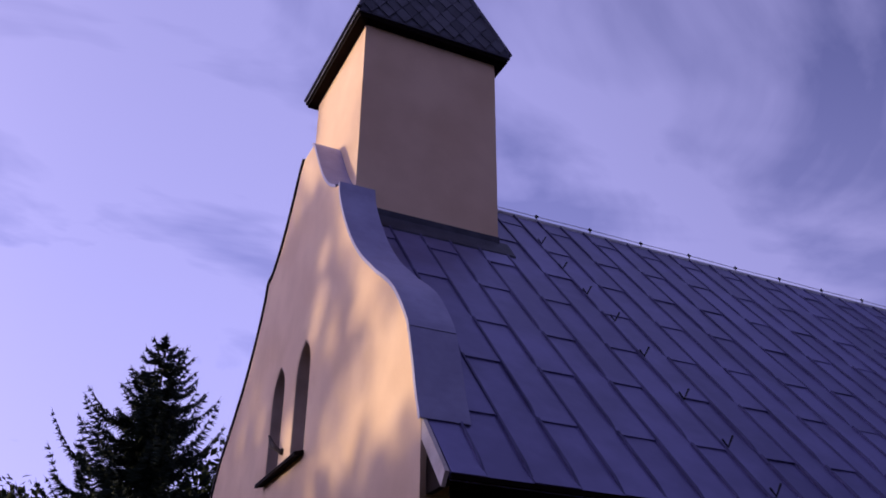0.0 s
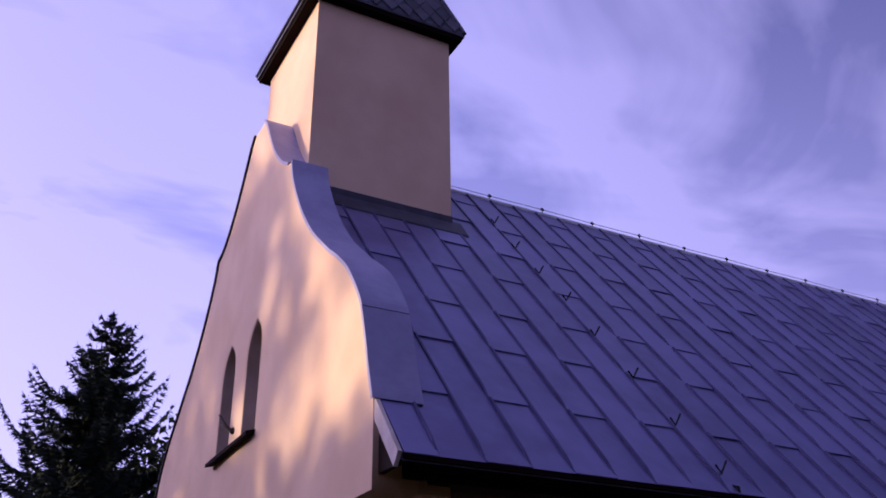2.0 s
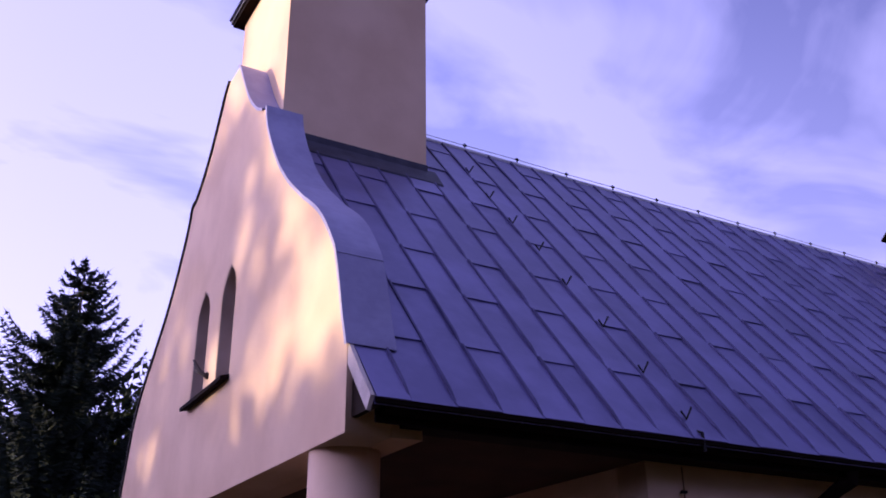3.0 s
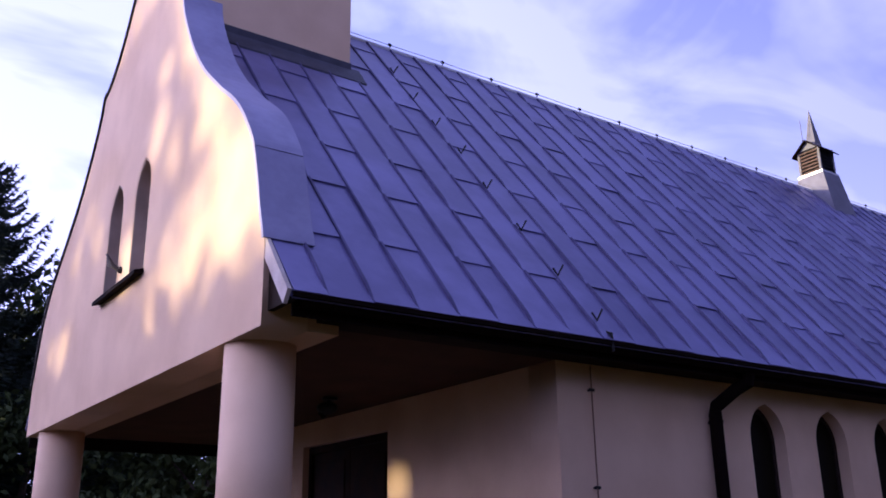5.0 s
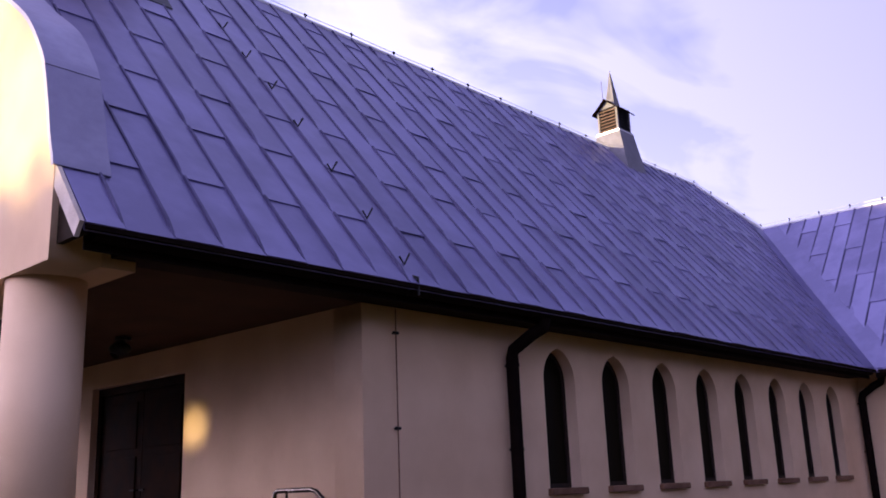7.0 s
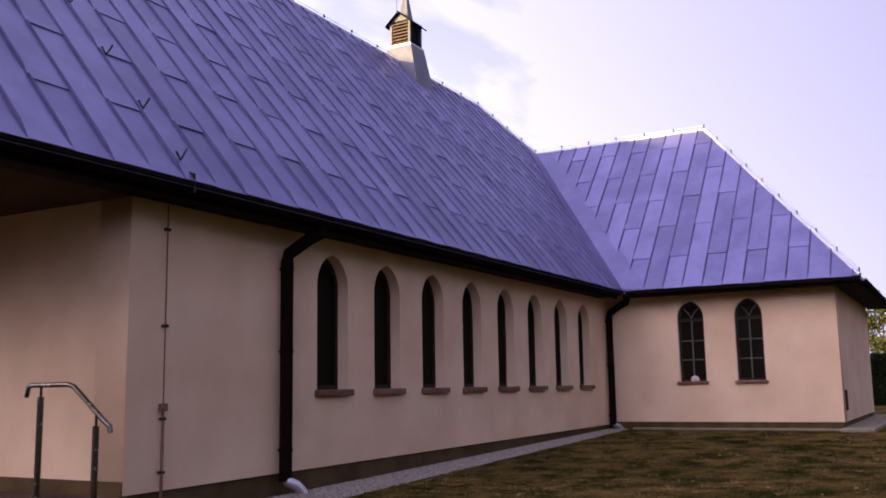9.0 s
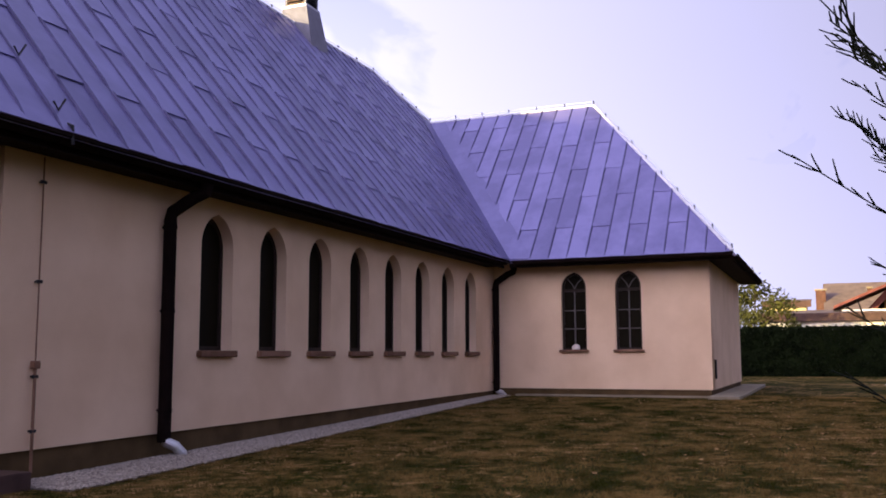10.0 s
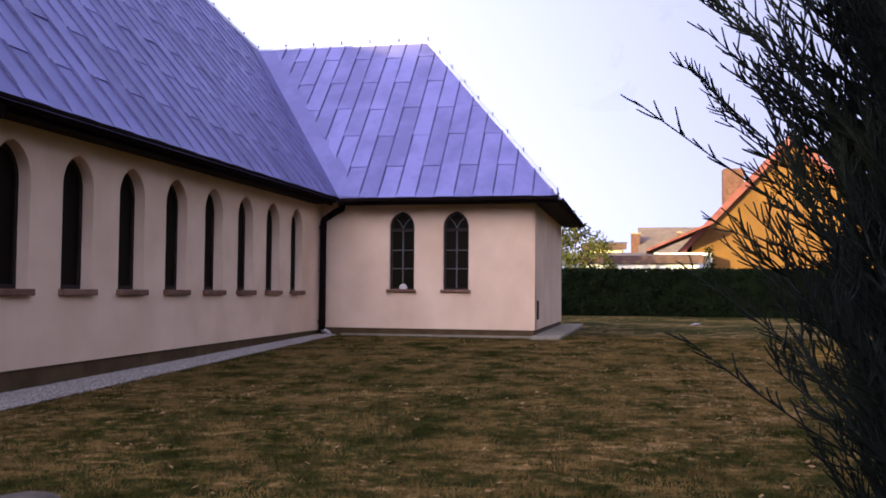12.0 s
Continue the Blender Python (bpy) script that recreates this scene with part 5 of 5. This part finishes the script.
def shed(x, y0, y1, h, mat, roof_mat, label, depth=6):
    s = empty("outbuilding", (x, (y0 + y1) / 2, 0), label=label, category="building")
    rel(link("wall", boxed(x, y0, 0, x + depth, y1, h), mat), s)
    bm = bmesh.new()
    prism(bm, [(x - 0.3, y0 - 0.3, h + 0.05), (x - 0.3, y1 + 0.3, h + 0.05), (x + depth, y1 + 0.3, h + 0.5), (x + depth, y0 - 0.3, h + 0.5)], (0, 0, 0.1))
    rel(link("roof", bm, roof_mat), s)
    rel(link("fascia", boxed(x - 0.36, y0 - 0.34, h - 0.25, x - 0.302, y1 + 0.34, h + 0.17), FASCIA, label="dark brown fascia"), s)
    return s


def ridge_house(x, y0, y1, eave, top, depth, wall_mat, roof_mat, label, chimney=None):
    """A house whose ridge runs along y."""
    h = empty("house", (x + depth / 2, (y0 + y1) / 2, 0), label=label, category="house")
    bm = bmesh.new()
    prism(bm, [(x, y0, 0), (x + depth, y0, 0), (x + depth, y0, eave), (x + depth / 2, y0, top - 0.15), (x, y0, eave)], (0, y1 - y0, 0))
    rel(link("wall", bm, wall_mat), h)
    bm = bmesh.new()
    prism(bm, [(x - 0.4, y0 - 0.3, eave - 0.25), (x + depth / 2, y0 - 0.3, top), (x + depth + 0.4, y0 - 0.3, eave - 0.25), (x + depth + 0.4, y0 - 0.3, eave - 0.1), (x + depth / 2, y0 - 0.3, top + 0.16), (x - 0.4, y0 - 0.3, eave - 0.1)], (0, y1 - y0 + 0.6, 0))
    r = rel(link("roof", bm, roof_mat), h)
    for cy, cx, w, z in chimney or ():
        rel(link("chimney", boxed(cx - w, cy - w, eave, cx + w, cy + w, z, 0.02), BRICK), h)
        rel(link("chimney_cap", boxed(cx - w - 0.06, cy - w - 0.06, z, cx + w + 0.06, cy + w + 0.06, z + 0.1), CONCRETE), h)
    return h


def lean_to(x, y0, y1, z0, z1, label):
    """A low annexe whose red roof climbs towards the house beside it."""
    h = empty("annexe", (x, (y0 + y1) / 2, 0), label=label, category="building")
    rel(link("wall", boxed(x, y0, 0, x + 6, y1, z0 - 0.05), WHITEWALL), h)
    bm = bmesh.new()
    prism(bm, [(x - 0.3, y1 + 0.4, z0), (x - 0.3, y0, z1), (x + 6, y0, z1), (x + 6, y1 + 0.4, z0)], (0, 0, 0.14))
    rel(link("roof", bm, REDROOF), h)
    return h


def cypress(x, y, height, r):
    t = empty("thuja", (x, y, 0), label="clipped dark columnar evergreen", category="tree")
    part("trunk", tube(bmesh.new(), [(0, 0, 0), (0, 0, height * 0.9)], 0.06, 6, 0.02), BARK, t)
    me = crown_mesh([(0, 0, 0.3 + (height - 0.6) * i / 9, r * (1.0 if i < 8 else 0.75)) for i in range(10)], 1500, 0.06, 51)
    me.materials.append(HEDGE)
    new("crown", me).parent = t
    return t


def gable_house(x, yc, half, eave, top, depth, wall_mat, roof_mat, label, chimney):
    """A house whose gable looks to -x."""
    h = empty("house", (x, yc, 0), label=label, category="house")
    bm = bmesh.new()
    prism(bm, [(x, yc - half, 0), (x, yc + half, 0), (x, yc + half, eave), (x, yc, top), (x, yc - half, eave)], (depth, 0, 0))
    rel(link("wall", bm, wall_mat), h)
    k = (top - eave) / half
    for s in (-1, 1):
        bm = bmesh.new()
        o = 0.7
        prism(bm, [(x - 0.5, yc, top + 0.03), (x - 0.5, yc + s * (half + o), eave - k * o + 0.03), (x - 0.5, yc + s * (half + o), eave - k * o + 0.5), (x - 0.5, yc, top + 0.6)], (depth + 1, 0, 0))
        rel(link("roof", bm, roof_mat), h)
    cy, cx, w, z = chimney
    rel(link("chimney", boxed(cx - w, cy - w, eave, cx + w, cy + w, z, 0.02), BRICK), h)
    return h


FAR_BUILDINGS = [
    ("shed", (46, -9.7, -3.4, 2.95, WHITEWALL, BROWNROOF, "low white outbuilding with a brown roof")),
    ("shed", (60, -5.4, -3.0, 4.35, YELLOWWALL, BROWNROOF, "pale yellow block behind the hedge")),
    ("ridge", (56, -14.0, -6.8, 3.7, 5.5, 9, YELLOWWALL, BROWNROOF, "house with a low brown tiled roof and chimney", ((-6.35, 57.5, 0.3, 5.0), (-9.2, 58, 0.12, 5.1)))),
    ("lean", (48.5, -10.6, -7.4, 3.45, 5.0, "low annexe with a dark red sloping roof")),
    ("gable", (50.5, -15.2, 5.6, 3.9, 9.8, 12, ORANGEWALL, REDROOF, "orange house with a steep red roof", (-12.2, 53.5, 0.6, 8.7))),
    ("cypress", (41.0, -9.9, 3.5, 0.35)),
]
for f, args in FAR_BUILDINGS:
    {"lean": lean_to, "cypress": cypress, "shed": shed, "ridge": ridge_house, "gable": gable_house}[f](*args)

# ---- juniper close to the path ----
def juniper(x, y, height, seed, S=2.1):
    rng = random.Random(seed)
    j = empty("juniper", (x, y, 0), label="large grey-green juniper with feathery upright branches", category="shrub")
    part("trunk", tube(bmesh.new(), [(0, 0, -0.05), (0.02, 0.01, 0.8), (0, 0, height * 0.8)], 0.13, 8, 0.03), BARK, j)
    verts, faces = [], []

    def stick(pts, r0, r1, sides=4):
        b, n = len(verts), len(pts)
        for i, p in enumerate(pts):
            d = (pts[min(i + 1, n - 1)] - pts[max(i - 1, 0)]).normalized()
            a = d.orthogonal().normalized()
            c = d.cross(a)
            r = r0 + (r1 - r0) * i / (n - 1)
            for k in range(sides):
                t = 2 * math.pi * k / sides
                verts.append(p + (a * math.cos(t) + c * math.sin(t)) * r)
        for i in range(n - 1):
            for k in range(sides):
                faces.append((b + i * sides + k, b + i * sides + (k + 1) % sides, b + (i + 1) * sides + (k + 1) % sides, b + (i + 1) * sides + k))

    def spray(p, d, ln, depth):
        """A feathery branch: a stem with shorter ones on both sides."""
        pts, q, e = [p], p, d.normalized()
        n = 5 if depth else 3
        for i in range(n):
            e = (e + Vector((rng.uniform(-0.10, 0.10), rng.uniform(-0.10, 0.10), rng.uniform(0.0, 0.12)))).normalized()
            q = q + e * ln / n
            pts.append(q)
        stick(pts, (0.0044, 0.005, 0.008)[depth], 0.0028, 4 if depth == 2 else 3)
        if depth:
            m = int(ln / (0.055 if depth == 1 else 0.095)) + 3
            for i in range(m):
                f = 0.10 + 0.88 * (i + rng.random()) / m
                k = min(int(f * n), n - 1)
                c = pts[k].lerp(pts[k + 1], f * n - k)
                dd = (pts[k + 1] - pts[k]).normalized()
                s = dd.orthogonal().normalized()
                s.rotate(Matrix.Rotation(rng.uniform(0, 6.28), 3, dd))
                short = (0.05 + 0.05 * rng.random()) if depth == 1 else 0.10 + ln * (1 - f) * rng.uniform(0.25, 0.45)
                spray(c, dd * 1.3 + s * rng.uniform(0.55, 0.95) + Vector((0, 0, 0.2)), short, depth - 1)

    # dense dark middle
    core = 16000
    for i in range(core):
        z, a = height * rng.uniform(0.0, 1.0), rng.uniform(0, 6.28)
        p = Vector((math.cos(a), math.sin(a), 0)) * S * 0.25 * rng.uniform(0.2, 1.0) + Vector((0, 0, z))
        d = Vector((math.cos(a) * 0.6 + rng.uniform(-0.4, 0.4), math.sin(a) * 0.6 + rng.uniform(-0.4, 0.4), 1)).normalized()
        q = d.orthogonal().normalized()
        q.rotate(Matrix.Rotation(rng.uniform(0, 6.28), 3, d))
        b = len(verts)
        verts.extend([p - q * 0.035, p + q * 0.035, p + d * rng.uniform(0.15, 0.3)])
        faces.append((b, b + 1, b + 2))
    for i in range(3600):
        z, a = height * rng.uniform(0.02, 0.98), rng.uniform(0, 6.28)
        c = Vector((math.cos(a), math.sin(a), 0))
        spray(c * S * rng.uniform(0.10, 0.27) + Vector((0, 0, z)), c * 0.55 + Vector((0, 0, rng.uniform(0.7, 1.1))), S * rng.uniform(0.12, 0.24), 1)
    for i in range(JUNIPER_BOUGHS):
        z = height * (0.0 + 0.95 * (i / JUNIPER_BOUGHS))
        a = rng.uniform(0, 6.28)
        long = i % 5 == 0 and z > 0.9
        lean = rng.uniform(0.4, 0.6) if long else rng.uniform(0.5, 0.85)
        ln = S * (0.42 + 0.38 * min(1, z / 1.7)) * rng.uniform(0.55, 1.2) * (1.3 if long else 1)
        c = Vector((math.cos(a), math.sin(a), 0))
        spray(c * S * 0.12 + Vector((0, 0, z)), c * lean + Vector((0, 0, rng.uniform(0.6, 1.0))), ln, 2)
    # open leaders on the lawn side, the longest ones slender with short side twigs
    for i in range(30):
        a, z = radians(86) + rng.uniform(-0.55, 0.55), 0.30 + 0.056 * i + rng.uniform(-0.06, 0.06)
        c = Vector((math.cos(a), math.sin(a), 0))
        slender = i % 2 == 0
        spray(c * S * 0.1 + Vector((0, 0, z)), c * 0.8 + Vector((0, 0, rng.uniform(0.35, 0.7))), S * (rng.uniform(0.5, 0.7) if slender else rng.uniform(0.38, 0.54)), 1 if slender else 2)
    me = bpy.data.meshes.new("foliage")
    me.from_pydata(verts, [], faces)
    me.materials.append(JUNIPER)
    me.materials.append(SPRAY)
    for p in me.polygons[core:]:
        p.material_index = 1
    ob = new("foliage", me)
    ob.parent = j
    return j


juniper(*JUNIPER_AT)

# ---- pans of the roofs ----
vr = (RIDGE_Z - EAVE_Z) * math.sqrt(1 + SLOPE ** 2) / SLOPE
vv = (VALLEY_Y - EAVE_Y) * math.sqrt(1 + SLOPE ** 2)
VALLEY_GAP = 0.42
panelled(nave_roof, slope_frame((0, EAVE_Y, EAVE_Z), (1, 0, 0), (0, 1, SLOPE)), [(ROOF_X0, -0.03), (WING_EAVE - VALLEY_GAP, -0.03), (WING_RIDGE_X - VALLEY_GAP, vv), (NAVE_END, vr), (ROOF_X0, vr)], -3.137, 16.4, 0.4032, 1.83, (1.84, 0.88), 4)
WS = (WING_RIDGE_Z - EAVE_Z) / (WING_RIDGE_X - WING_EAVE)
wv = (WING_RIDGE_Z - EAVE_Z) * math.sqrt(1 + WS ** 2) / WS
panelled(wing_roof, slope_frame((WING_EAVE, 0, EAVE_Z), (0, -1, 0), (1, 0, WS)), [(-EAVE_Y + VALLEY_GAP, -0.03), (-WING_END_EAVE, -0.03), (-WING_HIP_Y, wv), (-VALLEY_Y + VALLEY_GAP, wv)], -3.30, 5.0, 0.39, 2.03, (0.95, 1.98), 6)
